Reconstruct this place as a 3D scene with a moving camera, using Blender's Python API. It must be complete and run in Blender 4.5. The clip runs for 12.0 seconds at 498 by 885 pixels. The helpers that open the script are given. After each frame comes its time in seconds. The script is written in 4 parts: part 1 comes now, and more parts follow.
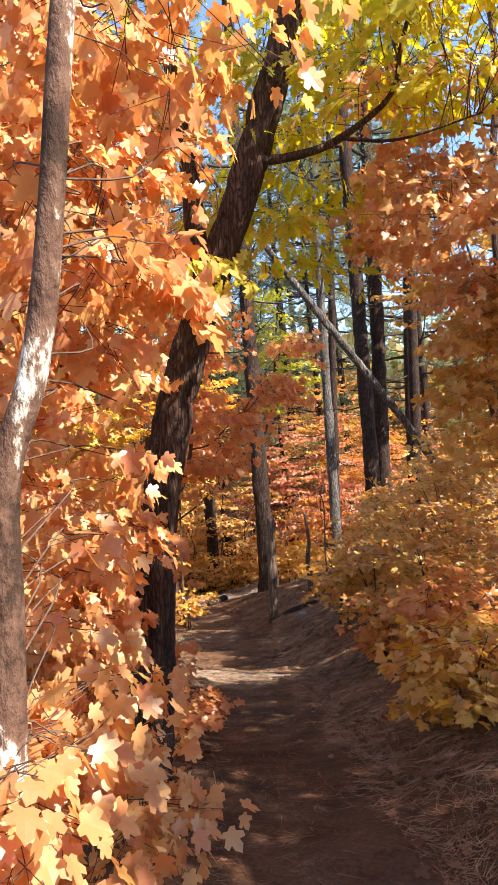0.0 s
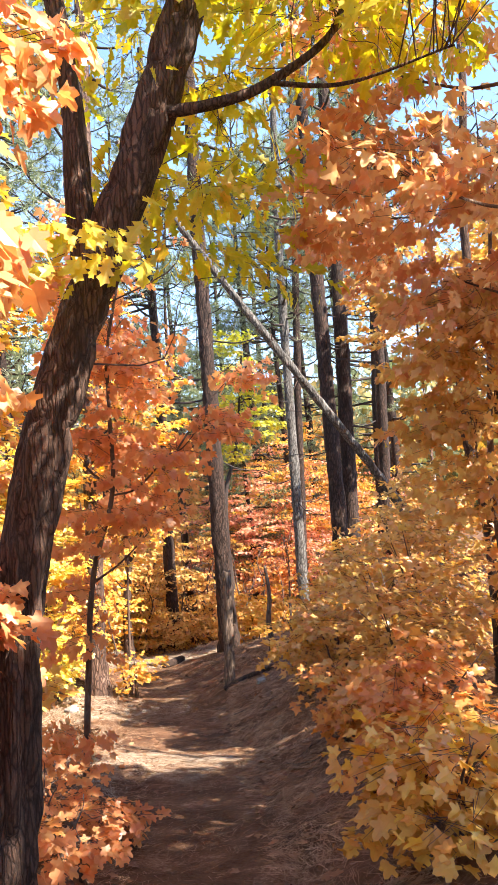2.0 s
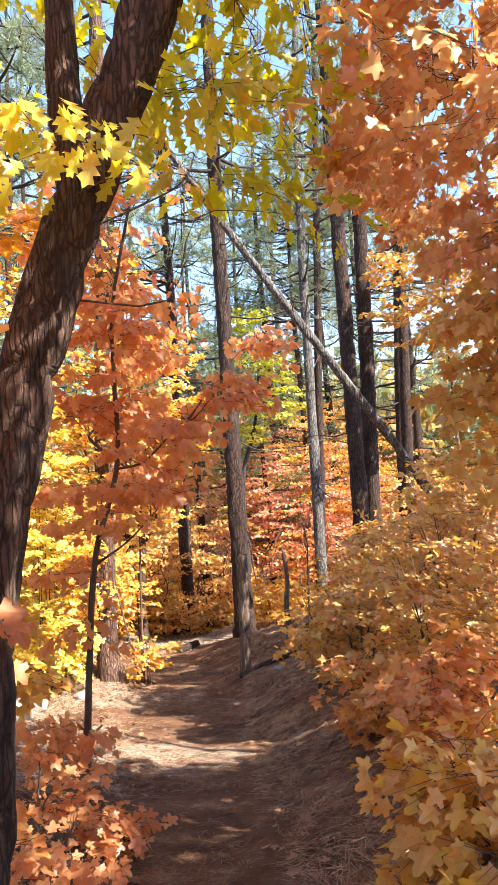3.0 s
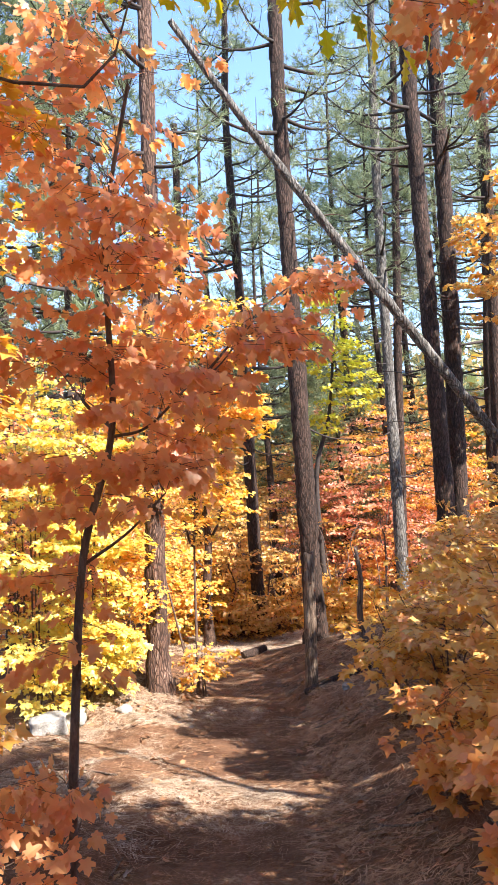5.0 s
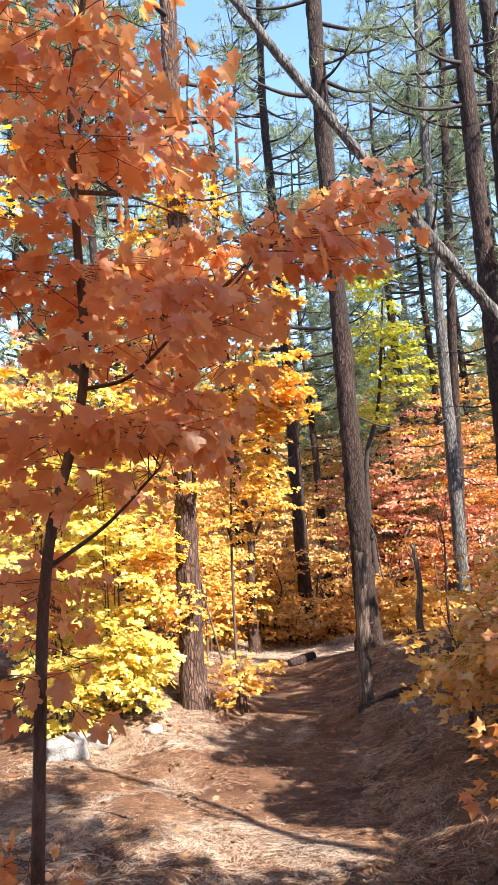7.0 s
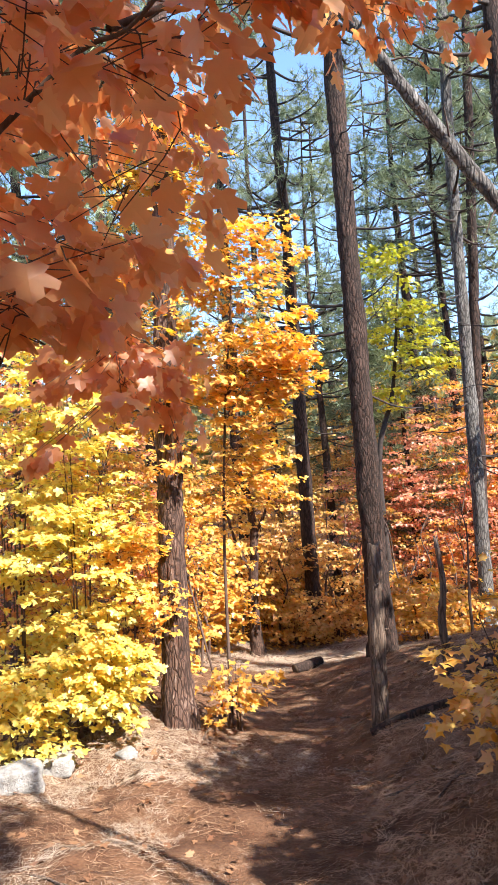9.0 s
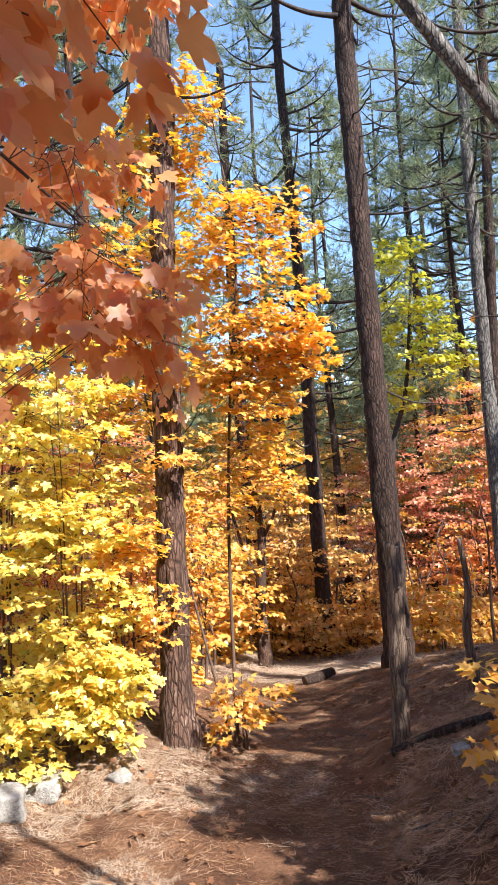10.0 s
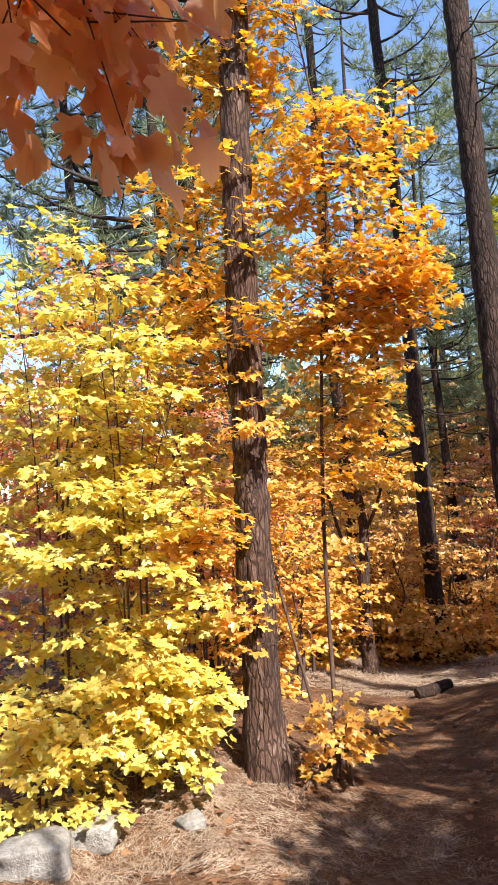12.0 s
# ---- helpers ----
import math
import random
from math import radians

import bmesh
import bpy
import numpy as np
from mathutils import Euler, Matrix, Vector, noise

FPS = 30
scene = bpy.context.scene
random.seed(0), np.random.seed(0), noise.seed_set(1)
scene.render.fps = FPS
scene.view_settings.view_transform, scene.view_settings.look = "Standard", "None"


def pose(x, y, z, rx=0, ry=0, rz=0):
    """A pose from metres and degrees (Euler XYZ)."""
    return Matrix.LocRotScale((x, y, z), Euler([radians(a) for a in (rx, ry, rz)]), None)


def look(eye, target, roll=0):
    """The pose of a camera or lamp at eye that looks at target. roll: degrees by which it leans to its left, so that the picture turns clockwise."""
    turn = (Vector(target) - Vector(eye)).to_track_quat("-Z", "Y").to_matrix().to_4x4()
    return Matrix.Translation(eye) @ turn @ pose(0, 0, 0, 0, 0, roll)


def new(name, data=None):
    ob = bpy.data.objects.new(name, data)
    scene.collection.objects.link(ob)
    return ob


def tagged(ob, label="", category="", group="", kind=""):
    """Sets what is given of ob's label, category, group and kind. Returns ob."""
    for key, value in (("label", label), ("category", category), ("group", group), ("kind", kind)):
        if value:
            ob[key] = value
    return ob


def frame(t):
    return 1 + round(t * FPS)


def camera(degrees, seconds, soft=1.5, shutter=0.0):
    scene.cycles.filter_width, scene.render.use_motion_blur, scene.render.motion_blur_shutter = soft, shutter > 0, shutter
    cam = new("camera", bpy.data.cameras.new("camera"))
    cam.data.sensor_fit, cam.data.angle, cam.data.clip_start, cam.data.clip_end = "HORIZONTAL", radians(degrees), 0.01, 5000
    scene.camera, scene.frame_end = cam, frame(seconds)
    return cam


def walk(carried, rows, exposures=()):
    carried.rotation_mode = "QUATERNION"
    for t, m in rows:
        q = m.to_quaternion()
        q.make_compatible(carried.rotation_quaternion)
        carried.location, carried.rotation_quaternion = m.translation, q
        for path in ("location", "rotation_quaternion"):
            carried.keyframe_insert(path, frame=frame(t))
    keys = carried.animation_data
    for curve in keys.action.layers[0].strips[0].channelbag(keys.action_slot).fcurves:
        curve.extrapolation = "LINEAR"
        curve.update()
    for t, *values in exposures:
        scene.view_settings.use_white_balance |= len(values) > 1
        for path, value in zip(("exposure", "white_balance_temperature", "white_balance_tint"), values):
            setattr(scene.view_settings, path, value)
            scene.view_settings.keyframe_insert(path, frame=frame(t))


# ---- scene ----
cam = camera(37.9, 12.0, 1.0)
PATH = [
    (0, (0.035, 0.273, 1.453), (0.019, 2.273, 1.463), -3.1),
    (0.5, (0.162, 0.544, 1.465), (0.142, 2.543, 1.505), -2.8),
    (1, (0.131, 0.820, 1.434), (0.071, 2.817, 1.526), -2.9),
    (1.5, (0.166, 1.084, 1.438), (0.226, 3.079, 1.565), -3.3),
    (2, (0.325, 1.325, 1.408), (0.392, 3.319, 1.548), -3.2),
    (2.5, (0.374, 1.561, 1.361), (0.402, 3.558, 1.469), -3.1),
    (3, (0.332, 1.877, 1.342), (0.347, 3.875, 1.442), -2.6),
    (3.5, (0.394, 2.196, 1.286), (0.305, 4.191, 1.378), -2.1),
    (3.7, (0.418, 2.340, 1.277), (0.296, 4.334, 1.372), -2.0),
    (5.3, (0.552, 3.435, 1.160), (0.337, 5.421, 1.264), -2.7),
    (5.5, (0.521, 3.552, 1.138), (0.305, 5.538, 1.243), -2.8),
    (6, (0.486, 3.853, 1.133), (0.272, 5.839, 1.239), -2.7),
    (6.5, (0.562, 4.098, 1.119), (0.316, 6.080, 1.225), -2.9),
    (7, (0.493, 4.366, 1.071), (0.156, 6.334, 1.181), -3.4),
    (7.5, (0.440, 4.672, 1.064), (0.113, 6.643, 1.162), -3.2),
    (7.7, (0.466, 4.790, 1.060), (0.134, 6.760, 1.146), -3.4),
    (9.3, (0.405, 5.900, 0.846), (0.034, 7.862, 0.958), -3.0),
    (9.5, (0.385, 6.024, 0.819), (0.019, 7.987, 0.938), -2.9),
    (10, (0.307, 6.353, 0.749), (-0.082, 8.311, 0.877), -3.1),
    (10.5, (0.262, 6.722, 0.727), (-0.122, 8.681, 0.849), -3.2),
    (11, (0.274, 7.064, 0.674), (-0.257, 8.988, 0.801), -3.3),
    (11.5, (0.161, 7.362, 0.594), (-0.396, 9.279, 0.726), -3.4),
    (12, (0.050, 7.651, 0.579), (-0.602, 9.537, 0.716), -3.7),
]
walk(cam, [(t, look(eye, target, roll)) for t, eye, target, roll in PATH], [(0, 1.6, 6550, 10), (0.5, 1.98, 6500, 10), (1, 2.15, 6500, 10), (3, 2.2, 6350, 10), (5.5, 2.05, 6100, 10), (7.5, 1.95, 6000, 10), (9.5, 1.77, 6000, 10), (12, 1.35, 6200, 10)])

# ---- light: low autumn sun from the right and behind, clear sky ----
SUN_EL, SUN_AZ = radians(46), math.atan2(0.82, -0.57)      # azimuth measured from +y towards +x
world = bpy.data.worlds.new("sky")
scene.world = world
world.use_nodes = True
wn = world.node_tree
sky = wn.nodes.new("ShaderNodeTexSky")
sky.sky_type = "NISHITA"
sky.sun_disc = False
sky.sun_elevation, sky.sun_rotation = SUN_EL, SUN_AZ
sky.altitude = 2200
sky.air_density, sky.dust_density, sky.ozone_density = 1.0, 0.0, 1.3
wn.links.new(sky.outputs[0], wn.nodes["Background"].inputs[0])
wn.nodes["Background"].inputs[1].default_value = 0.15
sun = new("sun", bpy.data.lights.new("sun", "SUN"))
sun.data.energy, sun.data.angle, sun.data.color = 5.0, radians(0.6), (1.0, 0.93, 0.82)
sun_to = Vector((math.cos(SUN_EL) * math.sin(SUN_AZ), math.cos(SUN_EL) * math.cos(SUN_AZ), math.sin(SUN_EL)))
sun.matrix_world = look(sun_to * 60, (0, 0, 0))


# ---- materials ----
def material(name):
    m = bpy.data.materials.new(name)
    m.use_nodes = True
    nt = m.node_tree
    nt.nodes.clear()
    return m, nt, nt.nodes.new("ShaderNodeOutputMaterial")


def ramp(nt, colours, fac, constant=False):
    r = nt.nodes.new("ShaderNodeValToRGB")
    e = r.color_ramp.elements
    while len(e) < len(colours):
        e.new(0.5)
    for i, c in enumerate(colours):
        e[i].position = i / max(1, len(colours) - (0 if constant else 1))
        e[i].color = (*c, 1)
    if constant:
        r.color_ramp.interpolation = "CONSTANT"
    nt.links.new(fac, r.inputs[0])
    return r.outputs[0]


def mathn(nt, op, a, b):
    n = nt.nodes.new("ShaderNodeMath")
    n.operation = op
    for i, v in enumerate((a, b)):
        if isinstance(v, (int, float)):
            n.inputs[i].default_value = v
        else:
            nt.links.new(v, n.inputs[i])
    return n.outputs[0]


def noise_tex(nt, scale, detail=4.0, rough=0.6, stretch=(1, 1, 1), distort=0.0):
    tc, mp, nz = (nt.nodes.new("ShaderNode" + k) for k in ("TexCoord", "Mapping", "TexNoise"))
    mp.inputs["Scale"].default_value = stretch
    nt.links.new(tc.outputs["Object"], mp.inputs[0])
    nt.links.new(mp.outputs[0], nz.inputs["Vector"])
    nz.inputs["Scale"].default_value, nz.inputs["Detail"].default_value = scale, detail
    nz.inputs["Roughness"].default_value, nz.inputs["Distortion"].default_value = rough, distort
    return nz.outputs["Fac"]


def leaf_material(name, colours, through_share=0.5, single=False, gloss=0.95):
    """Thin leaf: front colour, light that shines through, waxy sheen, blotches. single: each leaf an object."""
    m, nt, out = material(name)
    rnd = nt.nodes.new("ShaderNodeObjectInfo").outputs["Random"] if single else nt.nodes.new("ShaderNodeNewGeometry").outputs["Random Per Island"]
    drift = noise_tex(nt, 1.1, 2.0)
    blotch = noise_tex(nt, 45.0, 3.0)
    f = mathn(nt, "ADD", mathn(nt, "MULTIPLY", rnd, 0.62), mathn(nt, "MULTIPLY", drift, 0.75))
    f = mathn(nt, "ADD", f, mathn(nt, "MULTIPLY", blotch, 0.24))
    f = mathn(nt, "SUBTRACT", f, 0.3)
    col = ramp(nt, colours, f)
    p, tr, mix = (nt.nodes.new("ShaderNode" + k) for k in ("BsdfPrincipled", "BsdfTranslucent", "MixShader"))
    p.inputs["Roughness"].default_value = 0.42
    p.inputs["Specular IOR Level"].default_value = gloss
    nt.links.new(col, p.inputs["Base Color"])
    sat = nt.nodes.new("ShaderNodeHueSaturation")
    sat.inputs["Saturation"].default_value, sat.inputs["Value"].default_value = 1.1, 1.1
    nt.links.new(col, sat.inputs["Color"])
    nt.links.new(sat.outputs[0], tr.inputs[0])
    mix.inputs[0].default_value = through_share
    nt.links.new(p.outputs[0], mix.inputs[1])
    nt.links.new(tr.outputs[0], mix.inputs[2])
    nt.links.new(mix.outputs[0], out.inputs[0])
    return m


def solid_material(name, colours, scale, stretch=(1, 1, 1), fine=60.0, bump=0.4, depth=0.01, rough=0.9, distort=0.0, spec=0.25, crack=0.0, gap=0.09, broad_share=1.5, shift=0.7):
    """Rough solid: broad stains times fine grain, with relief."""
    m, nt, out = material(name)
    broad = noise_tex(nt, scale, 6.0, 0.65, stretch, distort)
    grain = noise_tex(nt, fine, 4.0, 0.7, stretch)
    f = mathn(nt, "ADD", mathn(nt, "MULTIPLY", broad, broad_share), mathn(nt, "MULTIPLY", grain, 0.9))
    f = mathn(nt, "SUBTRACT", f, shift)
    if crack:
        tc, mp, vo = (nt.nodes.new("ShaderNode" + k) for k in ("TexCoord", "Mapping", "TexVoronoi"))
        mp.inputs["Scale"].default_value = stretch
        warp = nt.nodes.new("ShaderNodeVectorMath")
        warp.operation = "MULTIPLY_ADD"
        nz = nt.nodes.new("ShaderNodeTexNoise")
        nz.inputs["Scale"].default_value = crack * 0.8
        nt.links.new(tc.outputs["Object"], nz.inputs["Vector"])
        nt.links.new(nz.outputs["Color"], warp.inputs[0])
        warp.inputs[1].default_value = (0.5 / crack, 0.5 / crack, 1.2 / crack)
        nt.links.new(tc.outputs["Object"], warp.inputs[2])
        nt.links.new(warp.outputs[0], mp.inputs[0])
        nt.links.new(mp.outputs[0], vo.inputs["Vector"])
        vo.feature = "DISTANCE_TO_EDGE"
        vo.inputs["Scale"].default_value = crack
        plate = nt.nodes.new("ShaderNodeMapRange")
        nt.links.new(vo.outputs["Distance"], plate.inputs["Value"])
        plate.inputs["From Max"].default_value = gap
        f = mathn(nt, "MULTIPLY", f, mathn(nt, "ADD", mathn(nt, "MULTIPLY", plate.outputs[0], 0.85), 0.15))
    p = nt.nodes.new("ShaderNodeBsdfPrincipled")
    nt.links.new(ramp(nt, colours, f), p.inputs["Base Color"])
    p.inputs["Roughness"].default_value = rough
    p.inputs["Specular IOR Level"].default_value = spec
    b = nt.nodes.new("ShaderNodeBump")
    b.inputs["Strength"].default_value, b.inputs["Distance"].default_value = bump, depth
    nt.links.new(f, b.inputs["Height"])
    nt.links.new(b.outputs[0], p.inputs["Normal"])
    nt.links.new(p.outputs[0], out.inputs[0])
    return m


ORANGE = [(0.58, 0.19, 0.05), (0.66, 0.27, 0.075), (0.72, 0.36, 0.10), (0.76, 0.46, 0.15)]
RUST = [(0.66, 0.255, 0.11), (0.72, 0.32, 0.135), (0.76, 0.385, 0.16), (0.79, 0.47, 0.20)]
OLIVE = [(0.57, 0.24, 0.07), (0.64, 0.34, 0.095), (0.66, 0.42, 0.12), (0.70, 0.52, 0.16)]
GOLD = [(0.62, 0.25, 0.05), (0.70, 0.36, 0.07), (0.74, 0.46, 0.09), (0.76, 0.54, 0.12)]
YELLOW = [(0.74, 0.42, 0.07), (0.78, 0.58, 0.11), (0.78, 0.69, 0.18), (0.62, 0.63, 0.15)]
CRIMSON = [(0.52, 0.13, 0.08), (0.64, 0.24, 0.14), (0.72, 0.36, 0.21), (0.76, 0.48, 0.26)]
OAKGREEN = [(0.36, 0.37, 0.05), (0.60, 0.55, 0.06), (0.76, 0.63, 0.08), (0.76, 0.43, 0.09)]
LIME = [(0.34, 0.37, 0.07), (0.56, 0.55, 0.08), (0.72, 0.65, 0.09), (0.74, 0.60, 0.09)]
NEEDLE = [(0.08, 0.11, 0.055), (0.15, 0.185, 0.09), (0.26, 0.29, 0.155), (0.38, 0.395, 0.25)]
AMBER = [(0.60, 0.20, 0.085), (0.69, 0.31, 0.12), (0.75, 0.44, 0.18), (0.80, 0.59, 0.29)]
m_amber = leaf_material("leaf_amber", AMBER)
m_orange = leaf_material("leaf_orange", ORANGE)
m_rust = leaf_material("leaf_rust", RUST, 0.66)
m_rust_one = leaf_material("leaf_rust_single", RUST, 0.66, single=True)
m_orange_one = leaf_material("leaf_amber_single", AMBER, single=True)
m_olive = leaf_material("leaf_olive_gold", OLIVE)
m_gold = leaf_material("leaf_gold", GOLD)
m_yellow = leaf_material("leaf_yellow", YELLOW)
m_crimson = leaf_material("leaf_crimson", CRIMSON)
m_oakleaf = leaf_material("leaf_oak", OAKGREEN, 0.62)
m_lime = leaf_material("leaf_lime", LIME)
m_needle = leaf_material("pine_needle", NEEDLE, 0.32, gloss=0.4)
m_pine = solid_material("pine_bark", [(0.012, 0.008, 0.006), (0.038, 0.022, 0.016), (0.075, 0.043, 0.031), (0.16, 0.10, 0.075)], 9, (1, 1, 0.22), 70, 1.0, 0.02, crack=24, gap=0.2, distort=0.6)
m_pine_grey = solid_material("grey_pine_bark", [(0.03, 0.026, 0.023), (0.10, 0.088, 0.078), (0.20, 0.18, 0.16), (0.38, 0.35, 0.32)], 9, (1, 1, 0.22), 70, 1.0, 0.02, crack=24, gap=0.18)
m_pine_red = solid_material("reddish_pine_bark", [(0.018, 0.011, 0.008), (0.08, 0.043, 0.03), (0.16, 0.093, 0.066), (0.42, 0.32, 0.26)], 9, (1, 1, 0.2), 75, 1.0, 0.02, crack=26, gap=0.18, distort=0.6)
m_oak = solid_material("oak_bark", [(0.018, 0.011, 0.008), (0.075, 0.042, 0.029), (0.14, 0.08, 0.055), (0.23, 0.145, 0.10)], 18, (1, 1, 0.12), 110, 1.0, 0.014, crack=52, gap=0.2, distort=0.5)
m_maple = solid_material("maple_bark", [(0.045, 0.024, 0.015), (0.10, 0.052, 0.034), (0.13, 0.070, 0.046), (0.17, 0.10, 0.066), (0.58, 0.53, 0.45), (0.68, 0.63, 0.56)], 6.0, (1, 1, 0.55), 70, 1.0, 0.008, broad_share=4.2, shift=2.1)
m_twig = solid_material("twig_bark", [(0.04, 0.024, 0.017), (0.10, 0.062, 0.045), (0.17, 0.11, 0.08)], 20, (1, 1, 0.3), 80, 0.4, 0.003)
m_bough = solid_material("pine_bough_bark", [(0.014, 0.011, 0.010), (0.04, 0.03, 0.026), (0.08, 0.06, 0.05)], 20, (1, 1, 1), 80, 0.4, 0.003)
m_dead = solid_material("weathered_dead_wood", [(0.035, 0.023, 0.016), (0.11, 0.073, 0.052), (0.20, 0.14, 0.10), (0.39, 0.305, 0.235)], 20, (1, 1, 0.10), 110, 1.0, 0.012, crack=26, gap=0.12)
m_soil = solid_material("needle_covered_soil", [(0.034, 0.014, 0.007), (0.085, 0.037, 0.017), (0.155, 0.077, 0.040), (0.38, 0.25, 0.165)], 2.2, (1, 1, 1), 38, 1.0, 0.03, 0.95)
m_straw = solid_material("dry_needles", [(0.085, 0.036, 0.018), (0.18, 0.09, 0.046), (0.31, 0.185, 0.108), (0.50, 0.36, 0.25)], 5, (1, 1, 1), 30, 0.2, 0.002, 0.6)
# paler copy of the dry needles: sunlight put into the colour
m_pale = solid_material("painted_sunlit_needles", [(0.16, 0.10, 0.062), (0.29, 0.205, 0.14), (0.42, 0.325, 0.24), (0.57, 0.475, 0.375)], 5, (1, 1, 1), 30, 0.2, 0.002, 0.6)
m_matted = solid_material("matted_dry_needles", [(0.10, 0.043, 0.02), (0.23, 0.12, 0.06), (0.40, 0.24, 0.14), (0.62, 0.45, 0.31)], 5, (1, 1, 1), 30, 0.2, 0.002, 0.6)
m_rock = solid_material("pale_limestone", [(0.09, 0.078, 0.066), (0.20, 0.182, 0.16), (0.32, 0.298, 0.272), (0.45, 0.425, 0.395)], 6, (1, 1, 1), 40, 0.9, 0.02, 0.85)
m_wood = solid_material("cut_wood", [(0.04, 0.028, 0.02), (0.09, 0.062, 0.044), (0.15, 0.105, 0.075)], 14, (1, 1, 1), 60, 0.4, 0.004)


# ---- numeric helpers ----
TABLE = np.random.default_rng(5).random((256, 256))


def vnoise(u, v, wrap=256):
    """Smooth value noise; wrap: period along u."""
    u, v = np.asarray(u, float), np.asarray(v, float)
    iu, iv = np.floor(u).astype(int), np.floor(v).astype(int)
    fu, fv = u - iu, v - iv
    fu, fv = fu * fu * (3 - 2 * fu), fv * fv * (3 - 2 * fv)
    a, b, c, d = (TABLE[(iu + i) % wrap % 256, (iv + j) % 256] for i, j in ((0, 0), (1, 0), (0, 1), (1, 1)))
    return (a * (1 - fu) + b * fu) * (1 - fv) + (c * (1 - fu) + d * fu) * fv


TRAIL_Y = [-400, -30, 0, 2.5, 4.5, 6.5, 9.2, 12, 14.5, 17.4, 21.7, 30, 60, 400]
TRAIL_Z = [3.0, 2.6, 0.12, -0.16, -0.5, -0.92, -1.37, -1.72, -1.98, -2.30, -2.86, -2.75, -1.2, 3.0]
MID_Y = [-30, 0, 3, 5.5, 9.5, 13.4, 15.3, 17.4, 19.5, 21.5, 24, 27, 34]
MID_X = [0.0, 0.15, 0.2, 0.06, -0.18, -0.78, -1.05, -1.55, -2.0, -1.8, -1.1, 0.3, 2.5]


def smooth(a):
    a = np.clip(a, 0, 1)
    return a * a * (3 - 2 * a)


def height(x, y):
    """Ground level: trail running down, bank on its right, low shoulder on its left."""
    x, y = np.asarray(x, float), np.asarray(y, float)
    g = sum(np.interp(y + k, TRAIL_Y, TRAIL_Z) for k in (-0.6, 0, 0.6)) / 3
    d = x - np.interp(y, MID_Y, MID_X)
    right = np.maximum(d - 0.62, 0)
    left = np.maximum(-d - 0.6, 0)
    bank = 0.42 * np.minimum(right, 1.2) + 0.30 * np.clip(right - 1.2, 0, 9)
    bank = bank * (1 - 0.75 * smooth((np.abs(y - 10) - 16) / 30))
    bank = bank * (1 - 0.7 * smooth((y - 15.5) / 4))
    bank = bank + 0.12 * np.exp(-((d - 0.95) / 0.35) ** 2 - ((y - 13.2) / 0.7) ** 2)
    shoulder = 0.16 * np.minimum(left, 1.0) * (1 - 0.9 * smooth((y - 7.5) / 1.5) * (1 - smooth((y - 12.6) / 1.2)))
    shoulder = shoulder + 0.22 * smooth((-d - 0.35) / 1.0) * smooth((y - 10.9) / 2.4) * (1 - smooth((y - 15) / 2.5))
    dish = -0.05 * np.exp(-(d / 0.5) ** 2)
    near = 1 / (1 + np.hypot(x, y - 10) / 60)
    bumps = 0.09 * (vnoise(x * 1.3 + 40, y * 1.3 + 70) - 0.5) + 0.05 * (vnoise(x * 4 + 9, y * 4 + 3) - 0.5) + 0.028 * (vnoise(x * 13, y * 13) - 0.5)
    rough = 0.45 + 0.75 * smooth((np.abs(d) - 0.4) / 0.5)
    return g + bank + shoulder + dish + bumps * rough * near


def join(parts):
    """Several (verts, triangles) as one."""
    vs, ts, n = [], [], 0
    for v, t in parts:
        if len(v):
            vs.append(v)
            ts.append(t + n)
            n += len(v)
    return (np.concatenate(vs), np.concatenate(ts)) if vs else (np.zeros((0, 3)), np.zeros((0, 3), int))


def mesh_data(name, geo, mat, base=(0, 0, 0), soft=True):
    v, t = geo
    me = bpy.data.meshes.new(name)
    me.vertices.add(len(v))
    me.vertices.foreach_set("co", (v - np.asarray(base)).astype(np.float32).ravel())
    me.loops.add(3 * len(t))
    me.loops.foreach_set("vertex_index", t.astype(np.int32).ravel())
    me.polygons.add(len(t))
    me.polygons.foreach_set("loop_start", np.arange(0, 3 * len(t), 3, dtype=np.int32))
    me.polygons.foreach_set("use_smooth", np.full(len(t), soft))
    me.materials.append(mat)
    me.update(calc_edges=True)
    return me


def thing(name, base, label, category, group="", kind=""):
    ob = new(name)
    ob.location = base
    ob.empty_display_size = 0.2
    return tagged(ob, label, category, group, kind)


def part(name, geo, mat, parent, label="", soft=True, kind="", world_base=None):
    """One mesh under a thing, or under a part (whose thing stands at world_base)."""
    ob = new(name, mesh_data(name, geo, mat, parent.location if world_base is None else world_base, soft))
    ob.parent = parent
    return tagged(ob, label, kind=kind)


